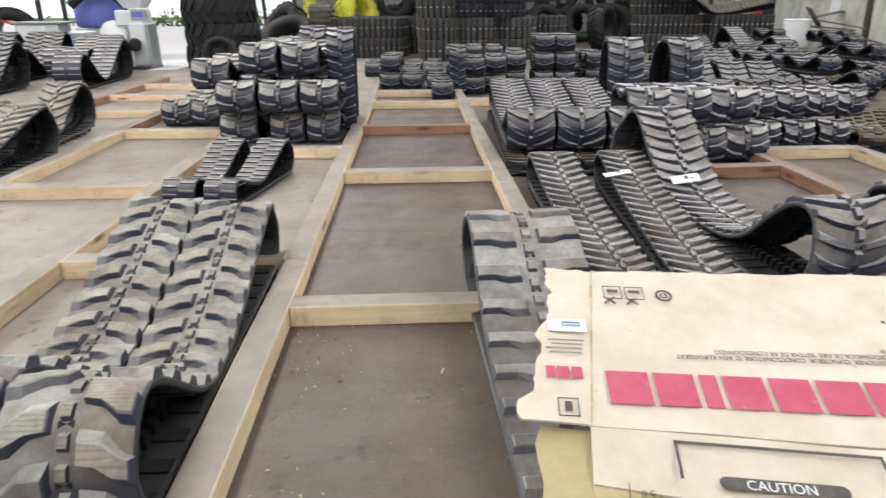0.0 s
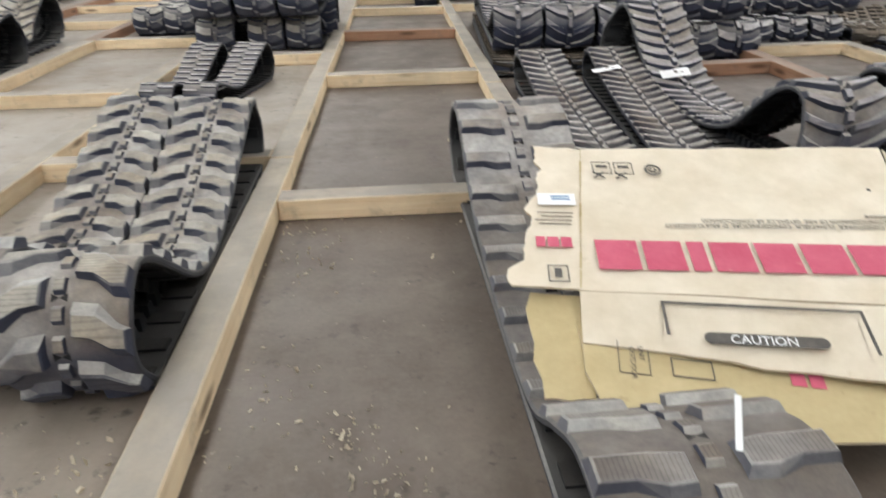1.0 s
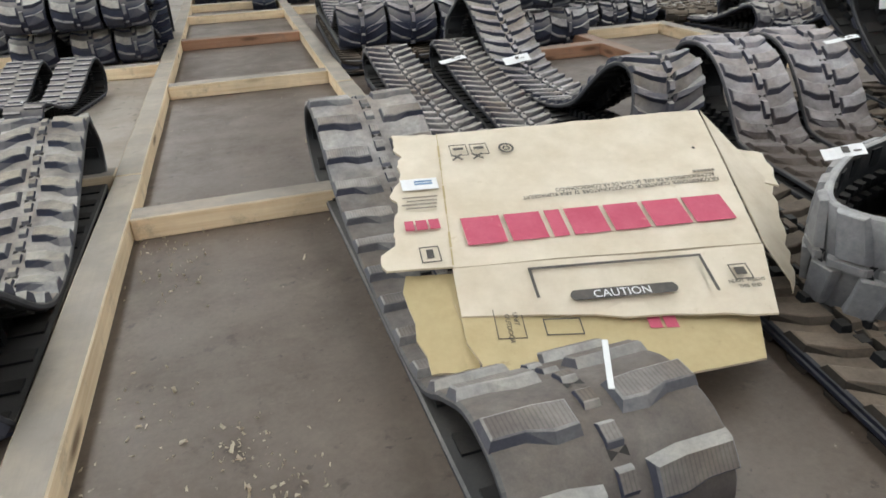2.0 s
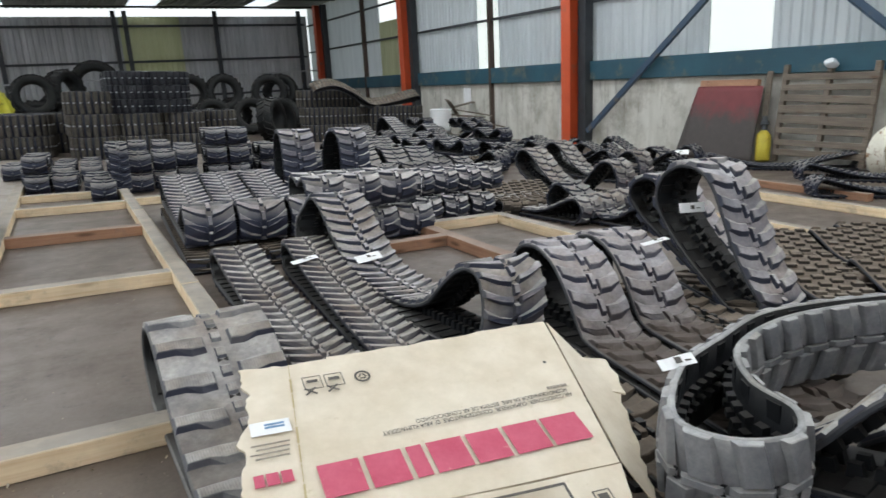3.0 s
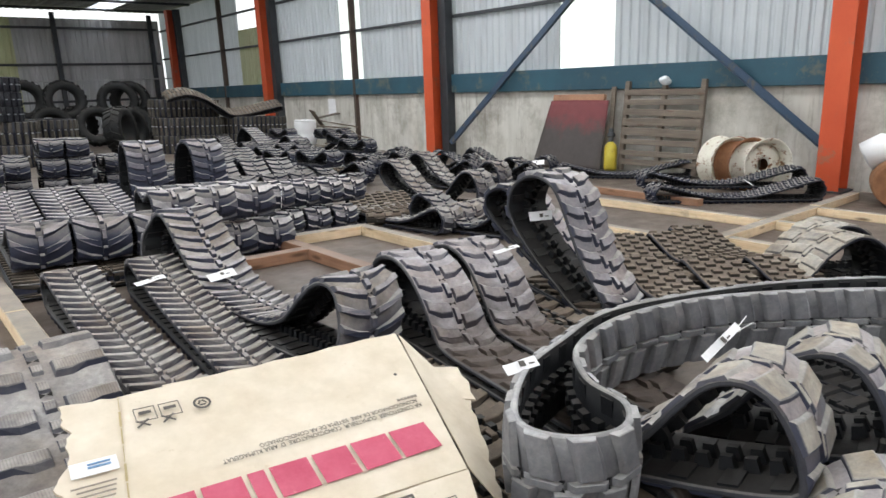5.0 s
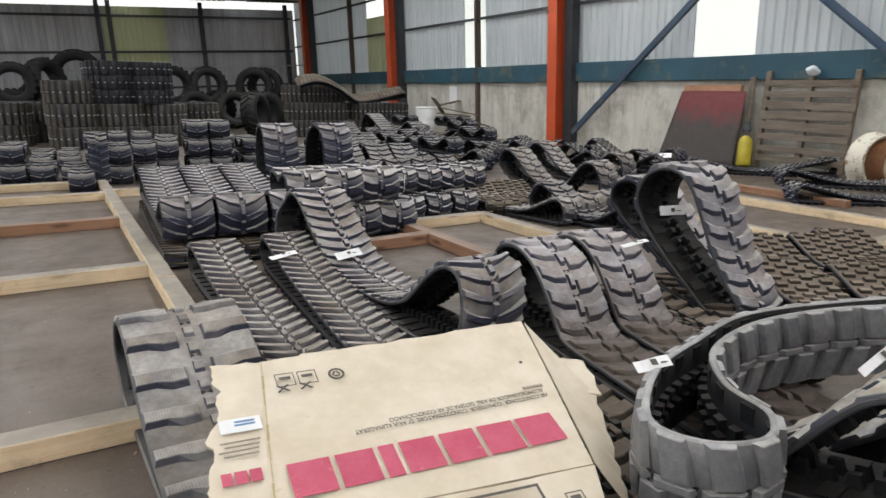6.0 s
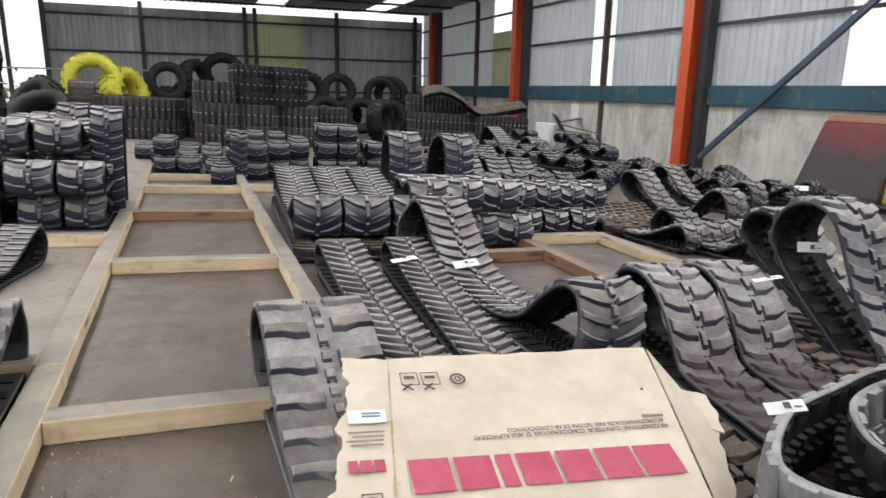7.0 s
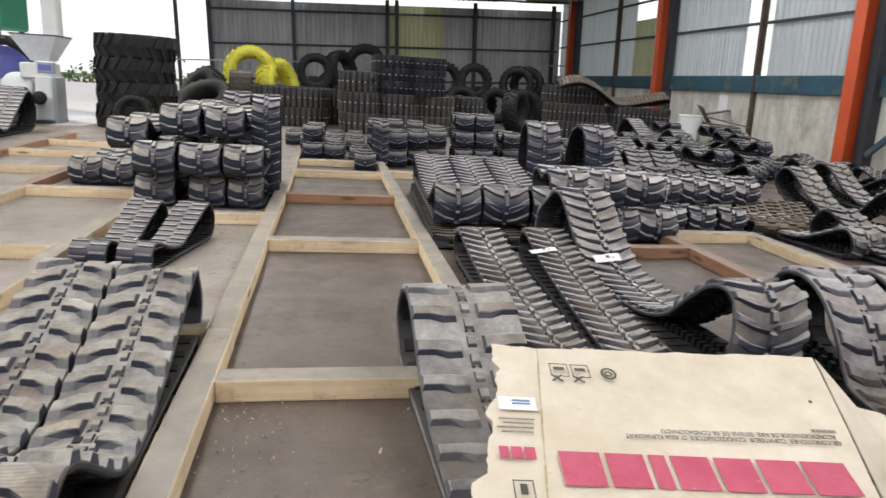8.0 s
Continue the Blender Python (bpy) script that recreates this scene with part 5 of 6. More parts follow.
sheet("panel", [(1.20, 1.36, 0.13), (1.93, 1.36, 0.10), (2.10, 1.62, 0.135), (1.24, 1.78, 0.235)], 10, 6, under, ("near", "left"), seed=8, mat="card_old")
back = thing("cardboard_sheet", "tan cardboard strip showing behind the carton", "cardboard")
sheet("panel", [(1.50, 2.28, 0.40), (2.10, 2.24, 0.39), (2.12, 2.36, 0.425), (1.52, 2.415, 0.435)], 8, 4, back, ("far",), seed=9)
bit = thing("cardboard_sheet", "torn brown cardboard scrap under the carton's flap", "cardboard")
sheet("panel", [(1.10, 1.52, 0.15), (1.22, 1.50, 0.15), (1.26, 1.80, 0.245), (1.11, 1.83, 0.25)], 4, 6, bit, ("left", "near"), seed=10, mat="card_old")

# worn fold between flap and panel
bm = bmesh.new()
for k in range(9):
    t0, t1 = k / 9, (k + 0.93) / 9
    lo, hi = [Vector(on_card((lerp(1.2465, 1.3780, t), lerp(1.79, 2.366, t)))[0]) + Vector((0, 0, 0.0062)) for t in (t0, t1)]
    w = 0.0022 + 0.0012 * math.sin(k * 2.1)
    bm.faces.new([bm.verts.new(p) for p in (lo - Vector((w, 0, 0)), lo + Vector((w, 0, 0)), hi + Vector((w, 0, 0)), hi - Vector((w, 0, 0)))])
part("fold_line", bm, M["card_old"], MAIN, "scuffed brown fold line")

# print: e_1 is the reading direction, seen upside down from the lane
E1 = Vector((-0.9957, 0.092, 0.0)).normalized()
E1.z = 0.32 * E1.y
E1.normalize()
NRM = Vector((0, -0.32, 1)).normalized()
E2 = NRM.cross(E1)


def print_matrix(x, y, lift=0.0075):
    m = Matrix.Identity(4)
    for k, v in enumerate((E1, E2, NRM)):
        m.col[k][:3] = v
    m.translation = Vector((x, y, card_z(x, y))) + NRM * lift
    return m


def ink(name, x, y, boxes, mat, label="", tilt=0.0, parent=None, lift=0.0075):
    bm = bmesh.new()
    for x0, y0, x1, y1 in boxes:
        box(bm, x0, y0, 0, x1, y1, 0.0012)
    return part(name, bm, M[mat], parent or (MAIN if x > 1.32 else FLAP), label, m=print_matrix(x, y, lift) @ pose(0, 0, 0, 0, 0, tilt))


def words(text, x, y, size, mat="black_ink", tilt=0.0, parent=None, align="LEFT", lift=0.008, wide=1.0, m=None):
    cu = bpy.data.curves.new("printed_text", "FONT")
    cu.body = text
    cu.size = size
    cu.align_x = align
    cu.extrude = 0.0004
    cu.resolution_u = 3
    cu.materials.append(M[mat])
    ob = new("printed_text", cu)
    ob.parent = parent or (FRONT if m is not None else MAIN)
    ob.matrix_basis = (m if m is not None else print_matrix(x, y, lift)) @ pose(0, 0, 0, 0, 0, tilt) @ Matrix.Diagonal((wide, 1, 1, 1))
    return ob


# the maker's name as plain red blocks
BRAND = [(0.0, 0.118), (0.130, 0.238), (0.252, 0.352), (0.366, 0.466), (0.480, 0.522), (0.536, 0.634), (0.648, 0.752)]
for x0, x1 in BRAND:
    ink("red_block", 2.145, 1.880, [(x0 * 1.10, 0.0, x1 * 1.10, 0.112)], "red_ink")
for x0, x1 in ((0.0, 0.03), (0.036, 0.068), (0.074, 0.10)):
    ink("red_block", 1.260, 1.970, [(x0, 0.0, x1, 0.04)], "red_ink")
words("AIR CONDITIONER  CLIMATISEUR  CONDIZIONATORE  D' ARIA KLIMAGERAT", 2.195, 1.955, 0.023, wide=0.82, tilt=0.8)
words("ACONDICIONADOR DE AIRE  SISTEMA DE AR CONDICIONADO", 2.192, 1.977, 0.023, wide=0.817, tilt=1.0)
for k in range(6):
    ink("unreadable_line", 2.205 - 0.013 * k, 1.995 + 0.0012 * k, [(0, 0, 0.010, 0.011)], "faint_ink")
for k in range(4):
    ink("unreadable_line", 1.286 - 0.005 * k, 2.068 - 0.015 * k, [(0, 0, 0.104 - 0.014 * (k % 2), 0.005)], "faint_ink")
ink("paper_label", 1.308, 2.146, [(0, 0, 0.112, 0.052)], "paper", "white paper shipping label")
ink("label_print", 1.290, 2.136, [(0, 0, 0.055, 0.006), (0, 0.012, 0.055, 0.018)], "blue_ink", lift=0.0095)


def crossed_box(x, y, s=0.058):
    w = 0.0025
    ink("stacking_mark", x, y, [(0, 0, s, w), (0, s - w, s, s), (0, 0, w, s), (s - w, 0, s, s), (0.012, 0.016, s - 0.012, 0.028)], "black_ink")
    bm = bmesh.new()
    for a in (40, -40):
        box(bm, -0.022, -0.003, 0, 0.022, 0.003, 0.0012, m=pose(0.042, 0.066, 0.0003, 0, 0, a))
    part("cross_mark", bm, M["black_ink"], MAIN, m=print_matrix(x, y))


crossed_box(1.452, 2.285)
crossed_box(1.520, 2.278)
bm = revolve([(0.019, 0), (0.026, 0), (0.026, 0.0012), (0.019, 0.0012)], 28, True)
for a in (0, 120, 240):
    box(bm, -0.009, 0.006, 0, 0.009, 0.011, 0.0012, m=pose(0, 0, 0, 0, 0, a))
part("recycling_mark", bm, M["black_ink"], MAIN, m=print_matrix(1.578, 2.240))
ink("small_mark", 1.228, 1.868, [(0, 0, 0.055, 0.003), (0, 0.057, 0.055, 0.06), (0, 0, 0.003, 0.06), (0.052, 0, 0.055, 0.06), (0.018, 0.012, 0.037, 0.044)], "black_ink")
bm = bmesh.new()
bmesh.ops.create_cone(bm, cap_ends=True, segments=12, radius1=0.006, radius2=0.006, depth=0.0012)
part("punched_hole", bm, M["black_ink"], MAIN, m=print_matrix(2.205, 2.108))
# front panel: warning frame


def front(x, y, z):
    """A frame on the sloping front panel."""
    m = Matrix.Identity(4)
    e1 = Vector((-0.988, 0.135, 0.035)).normalized()
    e2 = Vector((-0.10, -0.93, -0.33)).normalized()
    n = e1.cross(e2).normalized()
    e2 = n.cross(e1)
    for k, v in enumerate((e1, e2, n)):
        m.col[k][:3] = v
    m.translation = Vector((x, y, z)) + n * 0.011
    return m


def front_z(x, y):
    a = (x - 1.23) / 0.9
    far = lerp(1.785, 1.670, a)
    near = lerp(1.65, 1.462, a)
    t = (y - near) / (far - near)
    return lerp(lerp(0.205, 0.145, a), lerp(card_z(1.24, 1.785), card_z(2.15, 1.67), a), t)


def front_ink(name, x, y, boxes, mat, label=""):
    bm = bmesh.new()
    for b in boxes:
        box(bm, b[0], b[1], 0, b[2], b[3], 0.0012)
    return part(name, bm, M[mat], FRONT, label, m=front(x, y, front_z(x, y)))


front_ink("warning_frame", 1.935, 1.672, [(0, 0, 0.50, 0.008), (0, 0.0, 0.008, 0.135), (0.492, 0.0, 0.50, 0.105)], "black_ink")
bm = bmesh.new()
box(bm, 0.016, 0, 0, 0.282, 0.034, 0.0012)
for cx in (0.016, 0.282):
    g = bmesh.ops.create_cone(bm, cap_ends=True, segments=16, radius1=0.017, radius2=0.017, depth=0.0011)
    bmesh.ops.translate(bm, vec=(cx, 0.017, 0.0006), verts=g["verts"])
part("warning_bar", bm, M["black_ink"], FRONT, "black rounded warning bar", m=front(1.815, 1.607, front_z(1.815, 1.607)))
words("CAUTION", 0, 0, 0.036, "paper", m=front(1.815, 1.607, front_z(1.815, 1.607)) @ pose(0.238, 0.030, 0.0014, 0, 0, 180), wide=1.0)
front_ink("small_mark", 2.045, 1.615, [(0, 0, 0.055, 0.003), (0, 0.052, 0.055, 0.055), (0, 0, 0.003, 0.055), (0.052, 0, 0.055, 0.055), (0.012, 0.012, 0.043, 0.038)], "black_ink")
for k, text in enumerate(("HEAVY  WEIGHT", "THIS  END")):
    words(text, 0, 0, 0.016, "black_ink", m=front(2.07, 1.553 - 0.017 * k, front_z(2.07, 1.553 - 0.017 * k)) @ pose(0.110 - 0.02 * k, 0.0, 0.0014, 0, 0, 180), wide=0.9)


# faded print on the second sheet
UNDER = Matrix.Identity(4)
_e1 = Vector((-0.97, 0.15, 0.09)).normalized()
_n = Vector((0.08, -0.33, 0.94)).normalized()
_e2 = _n.cross(_e1).normalized()
for _k, _v in enumerate((_e1, _e2, _e1.cross(_e2))):
    UNDER.col[_k][:3] = _v


def under_z(x, y):
    a = (x - 1.22) / 0.8
    return lerp(lerp(0.13, 0.10, a), lerp(0.235, 0.135, a), (y - 1.36) / lerp(0.42, 0.26, a))


def under_ink(name, x, y, boxes, mat):
    bm = bmesh.new()
    for q in boxes:
        box(bm, q[0], q[1], 0, q[2], q[3], 0.0012)
    m = UNDER.copy()
    m.translation = (x, y, under_z(x, y) + 0.010)
    return part(name, bm, M[mat], under, m=m)


for k, text in enumerate(("OUTDOOR", "UNIT")):
    m = UNDER.copy()
    m.translation = (1.33 + 0.022 * k, 1.63, under_z(1.33, 1.63) + 0.010)
    words(text, 0, 0, 0.018, "black_ink", parent=under, m=m @ pose(0, 0, 0, 0, 0, 90))
under_ink("label_frame", 1.38, 1.645, [(0, 0, 0.075, 0.002), (0, 0.098, 0.075, 0.10), (0, 0, 0.002, 0.10), (0.073, 0, 0.075, 0.10)], "black_ink")
under_ink("red_block", 1.78, 1.55, [(0, 0, 0.035, 0.05), (0.045, 0, 0.08, 0.05)], "red_ink")
under_ink("stacking_mark", 1.52, 1.58, [(0, 0, 0.10, 0.003), (0, 0.05, 0.10, 0.053), (0, 0, 0.003, 0.053), (0.097, 0, 0.10, 0.053)], "black_ink")

# ---------------------------------------------------------------- tags and ties
def tag(x, y, z, rx, ry, rz, w=0.13, h=0.05, label="white paper tag tied to a rubber track"):
    t = thing("paper_tag", label, "tag", pose(x, y, z, rx, ry, rz), "paper tags")
    bm = bmesh.new()
    bmesh.ops.create_grid(bm, x_segments=6, y_segments=1, size=0.5)
    for v in bm.verts:
        v.co = Vector((v.co.x * w, v.co.y * h, 0.012 * math.sin(v.co.x * 3.0)))
    geo = bmesh.ops.extrude_face_region(bm, geom=bm.faces[:])
    bmesh.ops.translate(bm, vec=(0, 0, 0.0015), verts=[v for v in geo["geom"] if isinstance(v, bmesh.types.BMVert)])
    bmesh.ops.recalc_face_normals(bm, faces=bm.faces)
    part("slip", bm, M["paper"], t)
    bm = bmesh.new()
    box(bm, -0.012, -0.012, 0.011, 0.012, 0.012, 0.0125)
    box(bm, 0.025, -0.008, 0.011, 0.05, -0.002, 0.0125)
    part("print_mark", bm, M["black_ink"], t)
    return t


def tie(points, r=0.003):
    bm = bmesh.new()
    for a, b in zip(points, points[1:]):
        rod(bm, a, b, r, 6)
    return tagged(part("string_tie", bm, M["paper"], None), "white string tied round a rubber track", "string", "string ties")


tag(2.55, 4.46, 0.215, 26, 0, 2, 0.18, 0.075)
tag(2.13, 4.55, 0.235, 8, 0, 3, 0.18, 0.06)
tag(2.55, 1.83, 0.405, 30, 0, -14, 0.125, 0.045)
tag(4.13, 3.12, 0.60, 70, 0, -22, 0.15, 0.06)
tag(3.15, 1.41, 0.465, 40, -8, 7, 0.28, 0.030, "long white paper tag sticking up from an arched track")
tie([(3.30, 1.43, 0.47), (3.40, 1.44, 0.50)], 0.002)
tie([(3.30, 1.43, 0.46), (3.42, 1.42, 0.475)], 0.002)
tag(3.62, 2.93, 0.485, 12, 0, -8, 0.17, 0.035)
tag(-0.40, 4.80, 0.13, 0, 0, 30, 0.09, 0.05)
tag(-0.38, 5.6, 0.17, 40, 0, 80, 0.08, 0.05)
tag(9.55, 5.55, 0.22, 30, 0, 40, 0.22, 0.12)
tag(10.2, 4.55, 0.22, 30, 0, 40, 0.22, 0.12)
tag(9.2, 7.6, 0.36, 40, 0, -50, 0.25, 0.10)
tag(8.5, 8.0, 0.36, 40, 0, -50, 0.15, 0.10)
tag(7.3, 12.3, 0.30, 50, 0, 0, 0.35, 0.10)
tag(-5.45, 9.585, 0.33, 65, 0, 35, 0.22, 0.09)
tag(-5.25, 7.55, 0.285, 10, 0, 10, 0.20, 0.10)
tie([(-0.83, 4.78, 0.02), (-0.82, 4.76, 0.12), (-0.76, 4.84, 0.17), (-0.88, 4.90, 0.165)])
tie([(-0.52, 4.74, 0.02), (-0.53, 4.74, 0.12), (-0.54, 4.82, 0.175), (-0.56, 5.0, 0.15)])
tie([(3.98, 6.40, 0.28), (3.97, 6.37, 0.36), (3.99, 6.40, 0.46)])
tie([(-0.22, 1.86, 0.32), (-0.10, 1.80, 0.31), (-0.02, 1.76, 0.28)], 0.004)
m, length = beam_matrix((-0.42, 1.742, 0.255), (-0.25, 1.738, 0.13))
bm = boxm(-0.002, -0.014, 0, 0.002, 0.014, length, m=m)
rod(bm, (-0.42, 1.742, 0.255), (-0.405, 1.75, 0.30), 0.0025, 6)
tagged(part("paper_strip", bm, M["paper"], None), "white paper strip hanging on a dusty rubber track", "paper strip")
bm = bmesh.new()
box(bm, -0.006, -0.06, 0, 0.006, 0.06, 0.004, bevel=0.001)
tagged(part("cable_tie", bm, M["white_plastic"], None, m=pose(1.375, 1.205, 0.335, 14, 0, -22)), "white plastic strip lying on a rubber track", "cable tie")


# ---------------------------------------------------------------- things along the wall
tank = thing("white_drum", "white plastic drum with a lid standing among tracks", "drum", pose(10.54, 17.6, 0.16) @ Matrix.Diagonal((0.92, 0.92, 0.94, 1)))
put("under", 10.54, 16.6, 0)
part("barrel", revolve([(0.30, 0), (0.33, 0.03), (0.34, 0.3), (0.33, 0.33), (0.34, 0.36), (0.34, 0.64), (0.33, 0.70), (0.31, 0.72)], 36), M["white_plastic"], tank, smooth=True)
lid = part("lid", revolve([(0.345, 0.70), (0.345, 0.74), (0.30, 0.755), (0.05, 0.76)], 36), M["white_plastic"], tank, smooth=True)
part("bung", revolve([(0.03, 0.76), (0.03, 0.79), (0.005, 0.795)], 14), M["machine_grey"], lid)


def wheel_rim(x, y, yaw, rust):
    r = thing("wheel_rim", "dished tractor wheel rim in cream paint with rust" if not rust else "rusty dished tractor wheel rim", "wheel rim", pose(x, y, 0.405, 90, 0, yaw) @ Matrix.Scale(0.92, 4), "wheel rims by the wall")
    prof = [(0.44, -0.18), (0.425, -0.15), (0.39, -0.13), (0.36, -0.05), (0.36, 0.05), (0.39, 0.13), (0.425, 0.15), (0.44, 0.18), (0.43, 0.19), (0.41, 0.165), (0.375, 0.14), (0.345, 0.05), (0.345, -0.05), (0.375, -0.14), (0.41, -0.165), (0.43, -0.19)]
    part("barrel", revolve(prof, 40, True), M["rust" if rust else "rim_paint"], r, smooth=True)
    bm = revolve([(0.355, -0.02), (0.28, 0.03), (0.16, 0.04), (0.10, 0.03), (0.10, 0.045), (0.16, 0.055), (0.28, 0.045), (0.355, -0.005)], 40, True)
    disc = part("disc", bm, M["rim_paint"], r, smooth=True)
    for a in range(8):
        bm = bmesh.new()
        g = bmesh.ops.create_cone(bm, cap_ends=True, segments=8, radius1=0.017, radius2=0.017, depth=0.03)
        bmesh.ops.translate(bm, vec=(0.145 * math.cos(a * math.pi / 4), 0.145 * math.sin(a * math.pi / 4), 0.05), verts=g["verts"])
        part("bolt_hole", bm, M["rust"], disc)
    return r


wheel_rim(10.98, 5.29, -24, False)
wheel_rim(11.02, 5.03, -26, True)
wheel_rim(11.05, 4.77, -30, False)

pal = thing("wooden_pallet", "weathered wooden pallet standing against the wall", "pallet", BT @ pose(11.78, 7.0, 0.06, 0, 7, 0))
for i in range(8):
    z0 = 0.10 + i * 0.187 + random.uniform(-0.02, 0.02)
    part("slat", boxm(-0.022, -0.78 - random.uniform(0, 0.03), z0, 0.0, 0.78, z0 + random.uniform(0.085, 0.145), bevel=0.004, m=pose(random.uniform(-0.012, 0.012), 0, 0, random.uniform(-2.2, 1.6), 0, 0)), M["old_wood"], pal)
for y in (-0.80, -0.05, 0.72):
    part("bearer", boxm(0.0, y, 0.0, 0.09, y + 0.09, 1.66, bevel=0.004), M["old_wood"], pal)
panel = thing("red_panel", "faded red sheet metal panel leaning on the wall", "panel", BT @ pose(11.55, 8.87, 0.02, 0, 14, 0))
bm = bmesh.new()
bmesh.ops.create_grid(bm, x_segments=14, y_segments=12, size=0.5)
for v in bm.verts:
    u, w = v.co.x, v.co.y
    v.co = Vector((0.10 * (1 - 4 * u * u) * -0.5 + 0.012 * noise.noise(Vector((u * 5, w * 5, 3))), u * (1.42 + 0.3 * (0.5 - w)) - 0.1 * w, (w + 0.5) * 1.38))
geo = bmesh.ops.extrude_face_region(bm, geom=bm.faces[:])
bmesh.ops.translate(bm, vec=(0.012, 0, 0), verts=[v for v in geo["geom"] if isinstance(v, bmesh.types.BMVert)])
bmesh.ops.recalc_face_normals(bm, faces=bm.faces)
part("sheet", bm, M["red_panel"], panel, smooth=True)
part("ledge", boxm(-0.03, -0.66, 1.38, 0.06, 0.60, 1.50, bevel=0.006), M["brown_x"], panel, "brown board along the top")
cyl = thing("gas_cylinder", "small yellow gas cylinder leaning by the wall", "gas cylinder", pose(11.62, 7.86, 0.06, -8, 10, 0) @ Matrix.Diagonal((1.15, 1.15, 1.1, 1)))
part("bottle", revolve([(0.09, 0.0), (0.105, 0.02), (0.105, 0.38), (0.09, 0.44), (0.05, 0.48), (0.03, 0.50)], 24), M["yellow_dull"], cyl, smooth=True)
part("valve", revolve([(0.04, 0.49), (0.04, 0.58), (0.065, 0.585), (0.065, 0.64), (0.04, 0.65), (0.04, 0.72), (0.01, 0.73)], 12), M["dark_steel"], cyl)
plank = tagged(part("plank", boxm(-0.02, -0.05, 0, 0.02, 0.05, 1.6, bevel=0.004, m=BT @ pose(11.85, 8.08, 0.02, 0, 6, 0)), M["old_wood"], None), "upright grey plank leaning on the wall", "plank")
bm = bmesh.new()
bmesh.ops.create_icosphere(bm, subdivisions=3, radius=0.105)
for v in bm.verts:
    v.co *= 1 + 0.35 * noise.noise(v.co * 11)
    v.co.z *= 0.75
tagged(part("plastic_bag", bm, M["plastic_film"], None, smooth=False, m=BT @ pose(11.85, 6.90, 1.70)), "crumpled clear plastic bag on top of a pallet", "bag")
junk = thing("scrap_boards", "heap of old brown boards against the wall", "boards", pose(11.2, 17.3, 0))
for i in range(9):
    part("board", boxm(-0.6, -0.08, -0.015, 0.6, 0.08, 0.015, bevel=0.003, m=pose(random.uniform(-0.2, 0.5), random.uniform(-0.9, 0.9), 0.1 + 0.11 * i, random.uniform(-25, 25), random.uniform(-30, 30), random.uniform(-60, 60))), M["old_wood"], junk)
notice = tagged(part("notice", boxm(-0.004, -0.22, -0.25, 0.004, 0.22, 0.25, m=BT @ pose(12.13, 18.6, 1.2)), M["paper"], None), "white notice sheet on the block wall", "notice")
lamp_box = thing("barrel", "brown rusty oil barrel beside the orange column", "barrel", pose(11.0, 2.98, 0.30, 0, 90, 20))
part("shell", revolve([(0.27, -0.42), (0.29, -0.42), (0.29, -0.14), (0.30, -0.13), (0.29, -0.12), (0.29, 0.14), (0.30, 0.15), (0.29, 0.16), (0.29, 0.42), (0.27, 0.42)], 32), M["rust"], lamp_box, smooth=True)
can = thing("white_can", "white plastic canister lying on a rusty barrel", "canister", pose(11.2, 3.46, 0.58, 60, 0, 20))
part("can", revolve([(0.12, 0), (0.20, 0.02), (0.21, 0.3), (0.12, 0.42), (0.06, 0.45), (0.06, 0.5)], 24), M["white_plastic"], can, smooth=True)

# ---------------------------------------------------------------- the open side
# glowing sheets round the yard stand in for bright daylight
glow = bpy.data.materials.new("backdrop_glow")
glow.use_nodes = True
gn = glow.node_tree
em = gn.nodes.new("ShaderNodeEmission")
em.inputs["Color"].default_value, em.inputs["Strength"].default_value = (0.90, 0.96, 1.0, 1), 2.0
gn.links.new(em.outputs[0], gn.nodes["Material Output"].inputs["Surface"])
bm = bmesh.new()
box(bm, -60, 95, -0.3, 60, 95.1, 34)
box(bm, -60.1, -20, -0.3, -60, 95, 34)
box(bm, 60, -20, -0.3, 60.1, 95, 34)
tagged(part("backdrop", bm, glow, None), "glowing sheets standing in for bright daylight outside", "backdrop", kind="structure")
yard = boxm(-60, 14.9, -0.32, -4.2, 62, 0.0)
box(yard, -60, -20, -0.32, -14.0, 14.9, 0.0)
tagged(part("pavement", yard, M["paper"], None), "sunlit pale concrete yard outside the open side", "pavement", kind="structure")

cab = thing("machine_cabinet", "white steel machine with a fan, hose and clear hopper", "machine", pose(-5.0, 15.5, 0))
part("housing", boxm(-0.14, -0.3, 0.05, 0.18, 0.4, 0.92, bevel=0.02), M["machine_white"], cab)
part("side_post", boxm(0.19, -0.32, 0.0, 0.26, 0.2, 0.90, bevel=0.01), M["machine_grey"], cab)
part("head", boxm(-0.42, -0.25, 0.86, 0.14, 0.35, 1.18, bevel=0.03), M["machine_white"], cab)
panel_box = part("control_panel", boxm(-0.08, -0.275, 0.98, 0.24, -0.22, 1.20, bevel=0.01), M["machine_grey"], cab, "grey control panel")
part("display", boxm(-0.05, -0.285, 1.04, 0.18, -0.276, 1.15), M["violet"], panel_box)
part("motor", revolve([(0.02, -0.14), (0.12, -0.13), (0.13, -0.10), (0.13, 0.12), (0.10, 0.14), (0.02, 0.145)], 20), M["tyre"], cab, "dark electric motor", m=pose(-0.02, -0.42, 0.50, 90, 0, 20), smooth=True)
part("foot", boxm(-0.16, -0.55, 0.0, 0.2, 0.4, 0.05), M["dark_steel"], cab)
